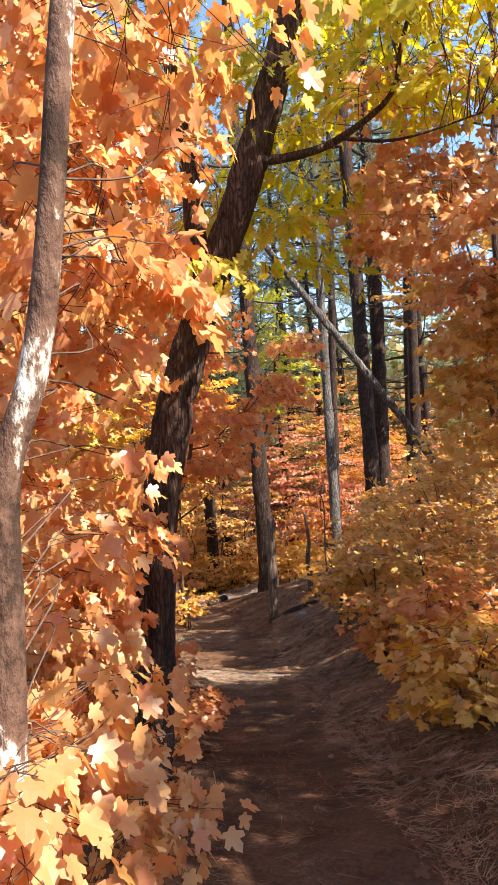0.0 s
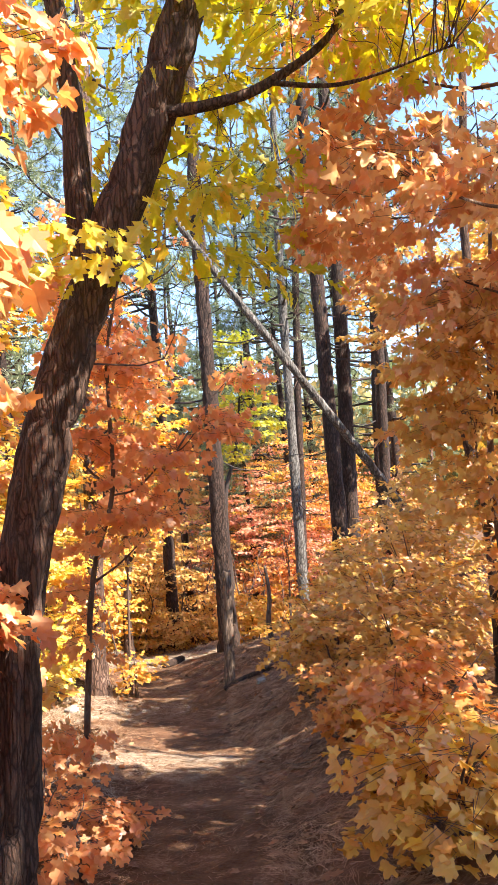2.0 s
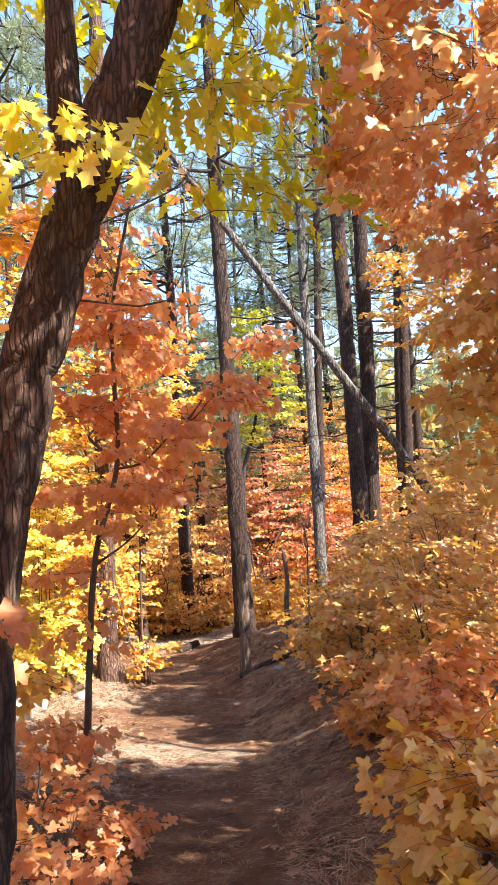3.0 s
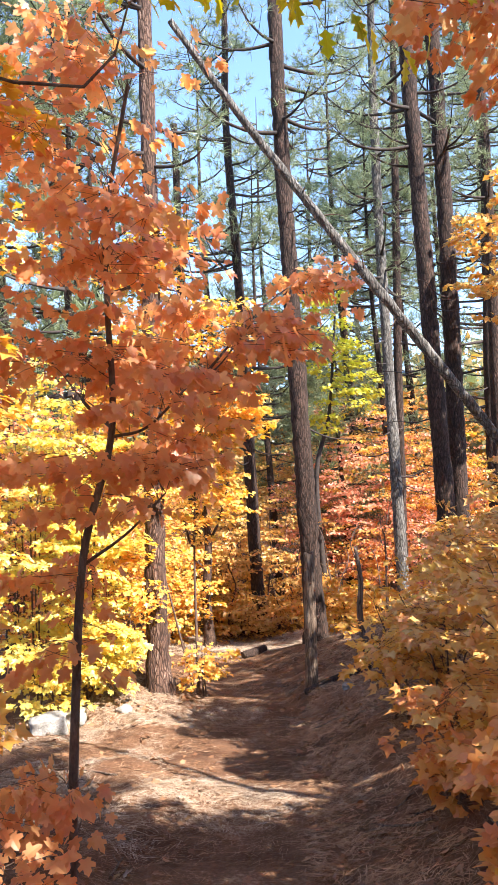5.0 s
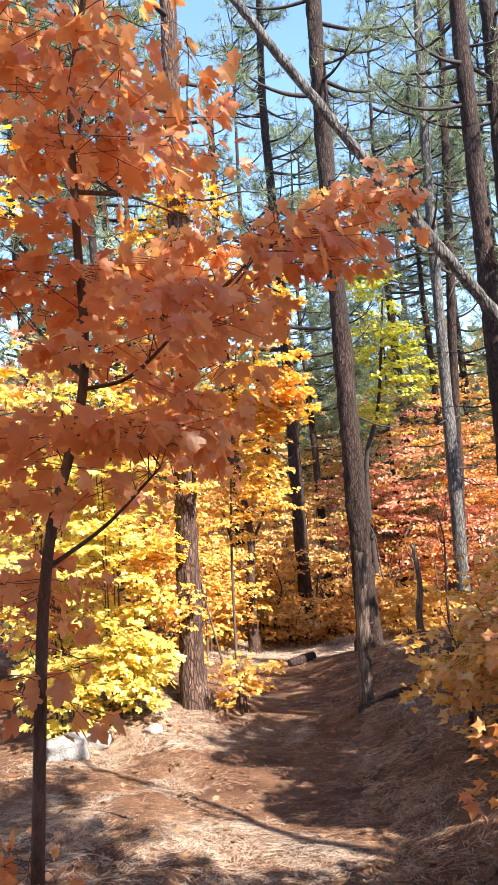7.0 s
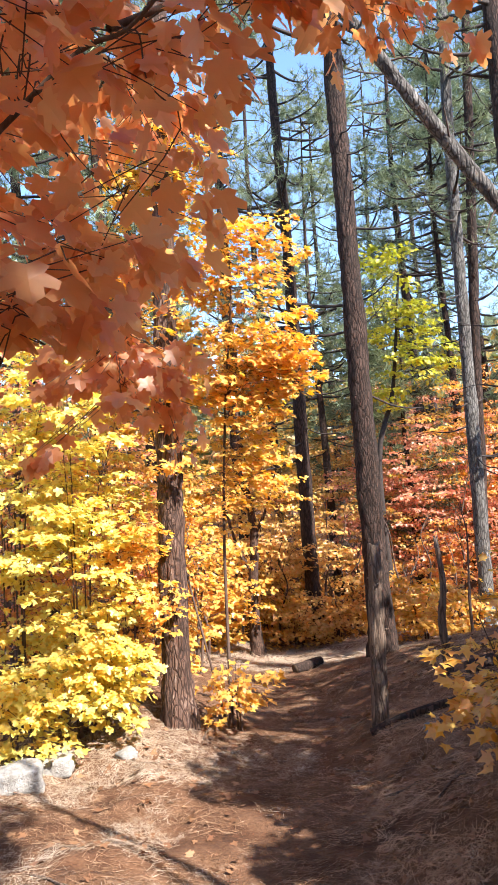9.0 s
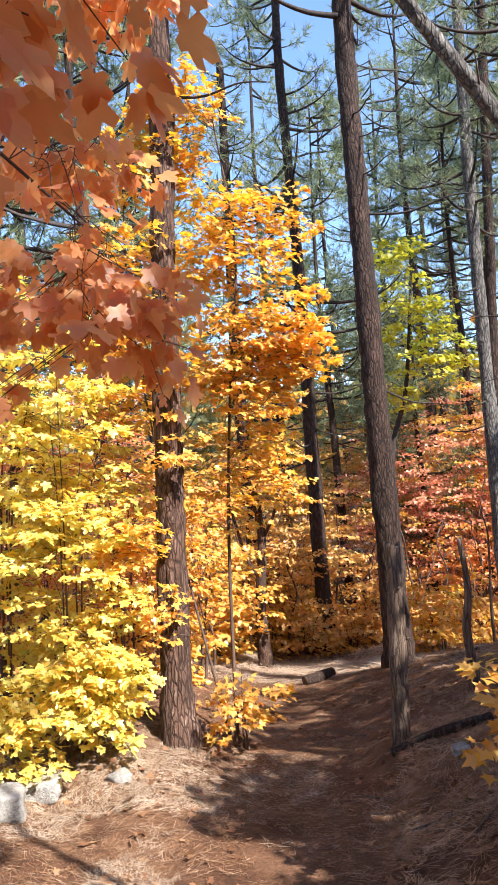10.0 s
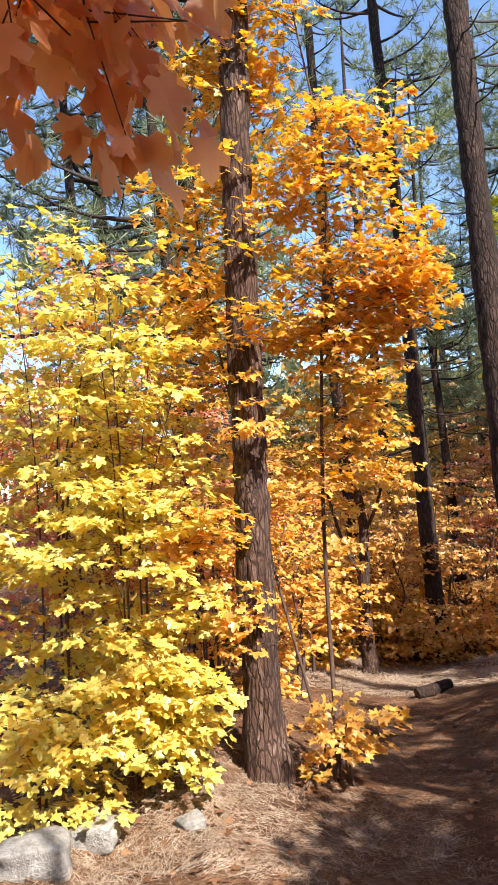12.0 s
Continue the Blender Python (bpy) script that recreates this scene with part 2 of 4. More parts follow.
def tube(pts, radii, sides=6, relief=0.0, cells=9, rate=4.0, seed=0, cap=False):
    """A limb along pts; relief: depth of bark furrows as a share of the radius."""
    p, r = np.asarray(pts, float), np.asarray(radii, float)
    tan = np.gradient(p, axis=0)
    tan /= np.linalg.norm(tan, axis=1)[:, None] + 1e-9
    mean = np.abs(p[-1] - p[0])
    ref = np.eye(3)[int(np.argmin(mean))]
    a = np.cross(tan, ref)
    a /= np.linalg.norm(a, axis=1)[:, None] + 1e-9
    b = np.cross(tan, a)
    th = np.linspace(0, 2 * np.pi, sides, endpoint=False)
    rad = np.repeat(r[:, None], sides, 1)
    if relief:
        s = np.r_[0, np.cumsum(np.linalg.norm(np.diff(p, axis=0), axis=1))][:, None]
        u = th[None] / (2 * np.pi) * cells
        w = 0.9 * (vnoise(u * 0.5 + seed, s * rate * 0.6 + seed) - 0.5)
        ridge = np.abs(2 * vnoise(u + w * 0, s * rate + seed * 3.1, cells) - 1)
        fine = vnoise(u * 3, s * rate * 3 + seed, cells * 3)
        broad = vnoise(u / 3, s * 1.1 + seed, max(1, cells // 3))
        rad = rad * (1 + relief * (1.5 * (np.sqrt(ridge) - 0.6) + 0.35 * (fine - 0.5)) + 0.12 * (broad - 0.5))
    v = p[:, None] + rad[..., None] * (np.cos(th)[None, :, None] * a[:, None] + np.sin(th)[None, :, None] * b[:, None])
    n = len(p)
    i, j = np.meshgrid(np.arange(n - 1), np.arange(sides), indexing="ij")
    q0, q1 = i * sides + j, i * sides + (j + 1) % sides
    q2, q3 = q1 + sides, q0 + sides
    t = np.concatenate([np.stack([q0, q2, q1], -1).reshape(-1, 3), np.stack([q0, q3, q2], -1).reshape(-1, 3)])
    v = v.reshape(-1, 3)
    if cap:
        for end, order in ((0, 1), (n - 1, -1)):
            v = np.concatenate([v, p[end][None]])
            k = np.arange(sides)
            ring = np.stack([k + end * sides, (k + 1) % sides + end * sides, np.full(sides, len(v) - 1)], -1)
            t = np.concatenate([t, ring[:, ::order]])
    return v, t


def curve(ctrl, n):
    """A smooth line through control points (Catmull-Rom), n points."""
    c = np.asarray(ctrl, float)
    c = np.concatenate([[2 * c[0] - c[1]], c, [2 * c[-1] - c[-2]]])
    u = np.linspace(0, len(c) - 3 - 1e-6, n)
    k = u.astype(int)
    f = (u - k)[:, None]
    p0, p1, p2, p3 = c[k], c[k + 1], c[k + 2], c[k + 3]
    return 0.5 * (2 * p1 + (p2 - p0) * f + (2 * p0 - 5 * p1 + 4 * p2 - p3) * f ** 2 + (3 * p1 - p0 - 3 * p2 + p3) * f ** 3)


def outline(half, centre, cup, droop):
    """A flat leaf as a fan: right half of its outline from stalk to tip, mirrored."""
    h = [(x, y) for x, y in half]
    full = h + [(-x, y) for x, y in h[-2:0:-1]]
    v = np.array([(0, centre, 0)] + [(x, y, 0) for x, y in full], float)
    v[:, 2] = cup * np.abs(v[:, 0]) - droop * v[:, 1] ** 2
    k = len(full)
    return v, np.array([(0, 1 + i, 1 + (i + 1) % k) for i in range(k)])


MAPLE_HI = outline([(0, 0), (0.22, -0.09), (0.43, 0.02), (0.32, 0.18), (0.60, 0.38), (0.52, 0.60), (0.25, 0.52), (0.25, 0.76), (0.10, 0.88), (0, 1)], 0.34, 0.09, 0.14)
MAPLE = outline([(0, 0.02), (0.38, -0.03), (0.29, 0.18), (0.56, 0.34), (0.52, 0.56), (0.24, 0.53), (0.17, 0.84), (0, 0.97)], 0.34, 0.16, 0.2)
MAPLE_MID = outline([(0, 0.02), (0.38, 0.0), (0.28, 0.19), (0.58, 0.45), (0.23, 0.53), (0, 0.97)], 0.34, 0.16, 0.2)
MAPLE_LO = outline([(0, 0), (0.46, 0.16), (0.40, 0.6), (0, 1)], 0.35, 0.2, 0.15)
KITE = (np.array([(0, 0, 0), (0.42, 0.45, 0.1), (0, 1, -0.1), (-0.42, 0.45, 0.1)], float), np.array([(0, 1, 2), (0, 2, 3)]))
OAKLEAF = outline([(0, 0), (0.10, 0.14), (0.24, 0.26), (0.10, 0.36), (0.30, 0.54), (0.13, 0.62), (0.24, 0.82), (0.10, 0.86), (0, 1)], 0.4, 0.15, 0.2)


def unit(v):
    return v / (np.linalg.norm(v, axis=-1, keepdims=True) + 1e-9)


def place(shape, pos, along, up, size):
    """Copies of a leaf shape at pos, pointing along, facing up."""
    tv, tt = shape
    y = unit(along)
    z = unit(up - (up * y).sum(1, keepdims=True) * y)
    x = np.cross(y, z)
    s = np.asarray(size)[:, None, None]
    v = pos[:, None] + s * (tv[None, :, 0, None] * x[:, None] + tv[None, :, 1, None] * y[:, None] + tv[None, :, 2, None] * z[:, None])
    t = tt[None] + (np.arange(len(pos)) * len(tv))[:, None, None]
    return v.reshape(-1, 3), t.reshape(-1, 3)


SUNWARD = np.array(sun_to)[None]      # leaves turn their faces to the light


def spray(rng, start, heading, length, width, count, hang=False):
    """Leaf places on a flat spray of twigs: position, direction, facing."""
    d = unit(np.asarray(heading, float)[None])[0]
    side = unit(np.cross(d, (0, 0, 1))[None])[0]
    up = np.cross(side, d)
    u = rng.random(count) ** 0.8
    w = (rng.random(count) * 2 - 1) * width * np.sin(np.pi * np.clip(0.12 + 0.88 * u, 0, 1)) ** 0.7
    sag = -0.16 * length * u ** 2 - 0.16 * np.abs(w)
    pos = np.asarray(start)[None] + d * (u * length)[:, None] + side * w[:, None] + up * (sag + rng.normal(0, 0.02, count))[:, None]
    along = d * 0.7 + side * (np.sign(w) * 0.7)[:, None] + rng.normal(0, 0.38, (count, 3)) - np.array((0, 0, 1)) * (0.05 + 0.45 * rng.random(count))[:, None]
    facing = up[None] * 0.75 + SUNWARD * rng.uniform(0.1, 0.9, (count, 1)) + rng.normal(0, 0.34, (count, 3))
    if hang:
        along = along - np.array((0, 0, 1)) * rng.uniform(0.35, 1.0, (count, 1))
        facing = up[None] * 0.35 + SUNWARD * (0.75, 0.75, 0.1) + rng.normal(0, 0.42, (count, 3))
    return pos, along, facing


def broadleaf(name, base, stems, blobs, mat, label, size=0.08, shape=MAPLE, count=46, length=0.55, width=0.26, seed=1, bark=None,
              category="tree", group="", twigs=True, stem_sides=8, relief=0.0, singles=None, single_mat=None, stem_name="trunk", limbs=(), split=False, rise=0.45, hang=False):
    """A leafy tree or bush. stems: [(control points, foot radius, tip radius)]; blobs: [(centre, radii, sprays)] where the leaf sprays sit.
    singles: a y-range whose leaves become objects of their own."""
    rng = np.random.default_rng(seed)
    bark = bark or m_twig
    count = int(count * 0.82)
    blobs = [(c_, r_, int(n_ * (1.3 if twigs > 1 else 1.0))) for c_, r_, n_ in blobs]
    root = thing(name, base, label, category, group)
    lines = []
    for ctrl, r0, r1 in stems:
        p = curve(ctrl, max(8, int((14 if stem_sides > 6 else 5) * len(ctrl))) if not relief else int(60 * len(ctrl)))
        k = np.linspace(0, 1, len(p))
        rad = r0 + (r1 - r0) * k
        rad = rad * (1 + 0.5 * np.exp(-k * 22))
        part(stem_name, tube(p, rad, stem_sides, relief, 13, 5.0, seed), bark, root)
        lines.append(p)
    for ctrl, r0, r1 in limbs:
        p = curve(ctrl, 12 * len(ctrl) if not relief else 36 * len(ctrl))
        part("limb", tube(p, np.linspace(r0, r1, len(p)), max(6, stem_sides // 2), relief, 9, 5.0, seed + 3), bark, root)
        lines.append(p)
    wood, leaves = [], []
    allp = np.concatenate(lines)
    for centre, radii, n in blobs:
        for _ in range(n):
            q = rng.normal(0, 1, 3)
            q = q / np.linalg.norm(q) * rng.random() ** 0.42
            c = np.asarray(centre) + q * np.asarray(radii)
            c[2] = max(c[2], height(c[0], c[1]) + 0.12)
            off = allp - c
            flat = np.hypot(off[:, 0], off[:, 1])
            cost = flat + 1.2 * np.abs(off[:, 2] + rise * flat) 
            a = allp[int(np.argmin(cost + rng.uniform(0, 0.55, len(cost)) * min(1.0, 0.3 + cost.min())))]
            out = c - a
            out[2] *= 0.35
            out = unit((unit(out[None])[0] + rng.normal(0, 0.45, 3) * np.array((1, 1, 0.35)))[None])[0]
            out[2] = np.clip(out[2], -0.25, 0.28)
            L = length * rng.uniform(0.7, 1.25)
            start = c - out * L * 0.45
            m = int(count * rng.uniform(0.7, 1.25))
            pos, along, facing = spray(rng, start, out, L, width * rng.uniform(0.8, 1.2), m, hang)
            leaves.append((pos, along, facing, size * rng.uniform(0.6, 1.2, m)))
            if twigs:
                first = len(wood)
                reach = np.linalg.norm(start - a)
                bend = 0.015 + 0.05 * min(reach, 1.5)
                mid = a + (start - a) * 0.36 + np.array((0, 0, 0.05)) + rng.normal(0, bend, 3)
                mid2 = a + (start - a) * 0.7 + np.array((0, 0, 0.03)) + rng.normal(0, bend, 3)
                end = start + out * L * 0.85 - np.array((0, 0, 0.12 * L))
                p = curve([a, mid, mid2, start, end], 13)
                wood.append(tube(p if twigs > 1 else p[::4], np.linspace(0.0018 + 0.0018 * min(reach, 1.6), 0.0013, 13 if twigs > 1 else 4), 4 if twigs > 1 else 3))
                if twigs > 1:
                    for k in range(4):
                        f = rng.uniform(0.1, 0.8)
                        o = start + out * L * f
                        j = pos[int(rng.integers(0, m))]
                        wood.append(tube(np.linspace(o, j, 4), np.linspace(0.0019, 0.001, 4), 3))
                if split:
                    part("branch", join(wood[first:]), m_twig, root)
                    del wood[first:]
    pos, along, facing, sz = (np.concatenate(x) for x in zip(*leaves))
    floor_z = height(pos[:, 0], pos[:, 1]) + 0.03
    pos[:, 2] = np.maximum(pos[:, 2], floor_z)
    if wood:
        part("branch_tangle", join(wood), m_twig, root, kind="stuff")
    if singles is not None:
        pick = np.flatnonzero((pos[:, 1] > singles[0]) & (pos[:, 1] < singles[1]))[:280]
        keep = np.ones(len(pos), bool)
        keep[pick] = False
        kinds = [mesh_data("leaf", (place(shape, np.zeros((1, 3)), np.array([[0, 1.0, 0]]), np.array([[0, 0, 1.0]]), [1.0])), single_mat, soft=False)]
        y = unit(along[pick])
        z = unit(facing[pick] - (facing[pick] * y).sum(1, keepdims=True) * y)
        x = np.cross(y, z)
        for i, k in enumerate(pick):
            ob = new("leaf", kinds[0])
            ob.parent = root
            m = Matrix(np.stack([x[i], y[i], z[i]], 1).tolist()).to_4x4() @ Matrix.Scale(float(sz[k]), 4)
            m.translation = Vector((pos[k] - np.asarray(base)).tolist())
            ob.matrix_local = m
        pos, along, facing, sz = pos[keep], along[keep], facing[keep], sz[keep]
    part("crown", place(shape, pos, along, facing, sz), mat, root, soft=False)
    return root


def shrub_stems(rng, x, y, h, spread, n, r=0.014):
    z = float(height(x, y))
    out = []
    for k in range(n):
        a = rng.uniform(0, 2 * np.pi)
        e = spread * rng.uniform(0.3, 0.9)
        fx, fy = x + 0.12 * math.cos(a), y + 0.12 * math.sin(a)
        out.append(([(fx, fy, float(height(fx, fy)) - 0.05), (x + 0.35 * e * math.cos(a), y + 0.35 * e * math.sin(a), z + 0.45 * h),
                     (x + e * math.cos(a), y + e * math.sin(a), z + 0.92 * h * rng.uniform(0.75, 1))], r * rng.uniform(0.7, 1.2), 0.003))
    return out


def shrub(x, y, h, spread, mat, label, n=34, seed=1, size=0.08, shape=MAPLE, count=46, name="maple_shrub", group="maple shrubs along the trail", low=0.5,
          length=0.5, width=0.24, twigs=2, stems=4, category="shrub"):
    rng = np.random.default_rng(seed + 900)
    z = float(height(x, y))
    return broadleaf(name, (x, y, z), shrub_stems(rng, x, y, h, spread, stems), [((x, y, z + low * h), (spread, spread, 0.52 * h), n)], mat, label,
                     size, shape, count, length, width, seed, m_twig, category, group, twigs, 5, stem_name="stem")


def pine(name, ctrl, r0, r1, crown_from, total, label, seed=1, spread=2.2, boughs=34, tufts=16, needles=13, dead=8, sides=16, relief=0.16, group="pines", nl=0.2, nw=0.012, far=False, bark=None):
    """A ponderosa-like pine: scaly trunk through ctrl and on up to total height, bare dead stubs, boughs with needle tufts."""
    rng = np.random.default_rng(seed)
    foot, top = np.asarray(ctrl[0], float), np.asarray(ctrl[-1], float)
    root = thing(name, tuple(ctrl[0]), label, "tree", group)
    lean = (top - foot) / max(top[2] - foot[2], 0.1)
    tip = foot + np.array((lean[0] * 0.5, lean[1] * 0.5, 1)) * total
    if tip[2] > top[2] + 0.5:
        pts = [*ctrl, tuple(top + (tip - top) * 0.5 + rng.normal(0, 0.06, 3)), tuple(tip)]
    else:
        pts = list(ctrl)
    p = curve(pts, int(max(40, total * (9 if relief > 0.1 else 3))))
    k = (p[:, 2] - foot[2]) / total
    r = (r0 + (r1 - r0) * np.clip(k, 0, 1)) * (1 + 0.45 * np.exp(-np.clip(k, 0, 1) * total / 0.35))
    p[0, 2] -= 0.1
    part("trunk", tube(p, r, sides, relief, 11, 4.0, seed), bark or m_pine, root)
    wood, pos, along = [], [], []
    blade = (np.array([(-nw / nl / 2, 0, 0), (nw / nl / 2, 0, 0), (0, 1, 0)], float), np.array([(0, 1, 2)]))
    for b in range(boughs + dead):
        live = b < boughs
        zz = foot[2] + (rng.uniform(crown_from, 0.99) * total if live else rng.uniform(0.18, max(0.25, crown_from)) * total)
        o = p[int(np.argmin(np.abs(p[:, 2] - zz)))]
        rel = (zz - foot[2]) / total
        L = spread * ((1.1 - rel * 0.55) if far else (1.15 - rel * 0.85)) * rng.uniform(0.55, 1.15) if live else spread * rng.uniform(0.2, 0.75)
        az = rng.uniform(0, 2 * np.pi)
        d = np.array((math.cos(az), math.sin(az), rng.uniform(-0.15, 0.25) if live else rng.uniform(-0.3, 0.12)))
        sweep = 0.24 if live else 0.0
        pts = curve([o, o + d * L * 0.4 + (0, 0, -0.05 * L), o + d * L * 0.75 + (0, 0, 0.02 * L), o + d * L + (0, 0, sweep * L)], 12)
        first = len(wood)
        wood.append(tube(pts[::2] if far else pts, np.linspace((0.014 + 0.017 * L) if live else (0.008 + 0.008 * L), 0.005, 6 if far else 12), 3 if far else 5))
        if not live and not far:
            part("dead_bough", join(wood[first:]), m_bough, root)
            del wood[first:]
        if not live:
            continue
        for s in range(tufts):
            f = rng.uniform(0.4, 1.0)
            q = pts[int(f * 11)]
            sd = rng.normal(0, 1, 3) * np.array((1, 1, 0.5))
            sd = unit((unit(sd[None])[0] + 0.6 * d)[None])[0]
            e = q + sd * L * rng.uniform(0.06, 0.26) * (1.3 - 0.5 * f)
            e[2] += 0.05 * L
            if s % (4 if far else 2) == 0:
                wood.append(tube(np.linspace(q, e, 3), np.linspace(0.008, 0.004, 3), 3))
            pos.append(np.repeat(e[None], needles, 0))
            nd = unit(rng.normal(0, 1, (needles, 3)))
            along.append(unit(nd + 0.75 * sd + np.array((0, 0, 0.25))))
        if not far:
            bough = part("bough", join(wood[first:]), m_bough, root)
            del wood[first:]
            q, w = np.concatenate(pos), np.concatenate(along)
            pos, along = [], []
            part("needles", place(blade, q, w, rng.normal(0, 1, (len(q), 3)), nl * rng.uniform(0.7, 1.2, len(q))), m_needle, bough, "grey-green pine needles in tufts", world_base=root.location)
    if wood:
        part("bough_mass", join(wood), m_bough, root, kind="stuff")
    if pos:
        pos, along = np.concatenate(pos), np.concatenate(along)
        n = len(pos)
        part("needles", place(blade, pos, along, rng.normal(0, 1, (n, 3)), nl * rng.uniform(0.7, 1.2, n)), m_needle, root, "grey-green pine needles in tufts")
    return root


# ---- ground: one sheet to the horizon, fine along the trail ----
def stretched(lo, hi, step, reach, grow):
    mid = list(np.arange(lo, hi, step))
    s = step
    while mid[-1] < reach:
        s *= grow
        mid.append(mid[-1] + s)
    s = step
    while mid[0] > -reach:
        s *= grow
        mid.insert(0, mid[0] - s)
    return np.array(mid)


gx, gy = stretched(-3.6, 3.0, 0.065, 700, 1.17), stretched(1.5, 18.0, 0.065, 700, 1.16)
GX, GY = np.meshgrid(gx, gy)
gv = np.stack([GX, GY, height(GX, GY)], -1).reshape(-1, 3)
r, c = np.meshgrid(np.arange(len(gy) - 1), np.arange(len(gx) - 1), indexing="ij")
q = r * len(gx) + c
gt = np.concatenate([np.stack([q, q + 1, q + len(gx) + 1], -1).reshape(-1, 3), np.stack([q, q + len(gx) + 1, q + len(gx)], -1).reshape(-1, 3)])
tagged(new("ground", mesh_data("ground", (gv, gt), m_soil)), "brown forest soil trail and banks covered in dry pine needles", "ground", kind="structure")


def H(x, y):
    return float(height(x, y))


# ---- big pines ----
pine("pine_tree", [(-1.9, 13.2, H(-1.9, 13.2) - 0.02), (-1.88, 13.2, 0.0), (-1.86, 13.2, 1.2), (-1.83, 13.2, 2.9), (-1.77, 13.2, 4.95)], 0.148, 0.07, 0.42, 17.0,
     "tall pine with reddish scaly bark beside the trail", 11, 2.2, 36, 18, 13, 1, 36, 0.2, bark=m_pine_red)
pine("pine_tree", [(0.2, 17.6, H(0.2, 17.6)), (0.10, 17.6, 1.6), (0.02, 17.6, 5.0), (-0.04, 17.6, 7.9), (-0.05, 17.6, 10.7)], 0.20, 0.10, 0.45, 21.0,
     "tall dark-barked pine with a bare lower trunk", 12, 2.6, 34, 18, 13, 7, 28, 0.17)
pine("pine_tree", [(2.25, 21.0, H(2.25, 21)), (2.17, 21.0, 3.0), (2.12, 21.0, 7.8), (2.2, 21.0, 12.7)], 0.15, 0.08, 0.38, 19.0,
     "slender grey pine with a sunlit trunk", 13, 2.0, 30, 16, 12, 8, 18, 0.16, bark=m_pine_grey)
pine("pine_tree", [(2.35, 22.2, H(2.35, 22.2)), (2.5, 22.2, 3.5), (2.6, 22.2, 6.0), (2.86, 22.2, 13.3)], 0.13, 0.08, 0.4, 18.0,
     "slender dark pine standing behind another", 14, 2.0, 30, 16, 12, 8, 14, 0.14)
pine("pine_tree", [(2.98, 18.5, H(2.98, 18.5)), (2.93, 18.5, 0.6), (2.81, 18.5, 5.0), (2.65, 18.5, 11.0)], 0.20, 0.11, 0.45, 22.0,
     "straight dark pine on the bank", 15, 2.6, 30, 18, 12, 8, 22, 0.16)
pine("pine_tree", [(3.3, 19.0, H(3.3, 19)), (3.31, 19.0, 0.8), (3.36, 19.0, 6.3), (3.31, 19.0, 11.2)], 0.20, 0.12, 0.45, 22.0,
     "straight dark pine close beside its neighbour", 16, 2.6, 30, 18, 12, 8, 22, 0.16)
pine("pine_tree", [(5.15, 24.0, H(5.15, 24)), (5.2, 24, 3.0), (5.43, 24.0, 10.0)], 0.22, 0.1, 0.55, 17.0, "dark pine with low dead boughs", 17, 2.6, 46, 18, 12, 10, 14, 0.12)
pine("pine_tree", [(4.75, 22.0, H(4.75, 22)), (4.9, 22, 3.0), (5.0, 22.0, 9.0)], 0.18, 0.1, 0.62, 16.0, "dark pine with low dead boughs", 18, 2.2, 40, 16, 12, 2, 12, 0.12)
pine("pine_tree", [(-1.38, 22.6, H(-1.38, 22.6)), (-1.46, 22.6, -0.4), (-1.54, 22.6, 5.4), (-1.73, 22.6, 10.7)], 0.185, 0.08, 0.38, 18.0,
     "pine with wide bare-stemmed boughs and sparse tufts", 19, 3.0, 44, 17, 14, 6, 20, 0.16)
pine("pine_tree", [(-3.4, 25.0, H(-3.4, 25)), (-3.4, 25, -0.6), (-3.6, 25.0, 3.5)], 0.22, 0.1, 0.5, 15.0, "dark pine beyond the bend", 20, 2.4, 36, 16, 12, 6, 14, 0.12)
far_pines = [(1.9, 33, 0.25, 19, .22, 3.2), (-0.3, 30, .16, 11, .1, 2.2), (0.8, 36, 0.2, 17, .15, 3.4), (4.2, 32, .2, 16, .15, 3.0), (6.8, 28, .2, 18, .25, 3.2), (-3.6, 33, .22, 19, .2, 3.2),
             (-6.5, 27, .2, 17, .2, 3.0), (-5.0, 20.5, .18, 15, .3, 2.4), (-7.2, 21, .2, 17, .3, 2.6), (-6.2, 18.2, .15, 13, .35, 2.2), (-9.5, 30, .2, 18, .2, 3), (3.0, 42, .25, 20, .2, 3.4),
             (-2, 45, .25, 21, .2, 3.4), (8.5, 36, .22, 19, .2, 3.2), (-12, 40, .22, 19, .2, 3.2), (11, 28, .2, 15, .3, 2.8), (-4.3, 17.6, .14, 14, .25, 2.2), (1.2, 27.5, .14, 8.5, .12, 1.9), (2.9, 29.5, .16, 15, .55, 2.6), (5.2, 28.5, .18, 16, .5, 2.8), (3.6, 38, .2, 17, .35, 3.2), (-1.2, 27.5, .15, 12, .4, 2.4)]
for i, (x, y, rr, tall, frm, sp) in enumerate(far_pines):
    z = H(x, y)
    tall *= 1.0 if tall < 12 else 1.22
    pine("pine_tree", [(x, y, z), (x - 0.01 * tall, y, z + tall * 0.3), (x - 0.025 * tall, y, z + tall * 0.6)], rr, 0.012, frm, tall, "sunlit green pine in the woods behind the trail",
         40 + i, sp * 1.15, int(44 + tall), 16, 15, 4, 10, 0.08, "far pines", 0.32, 0.022, far=True)
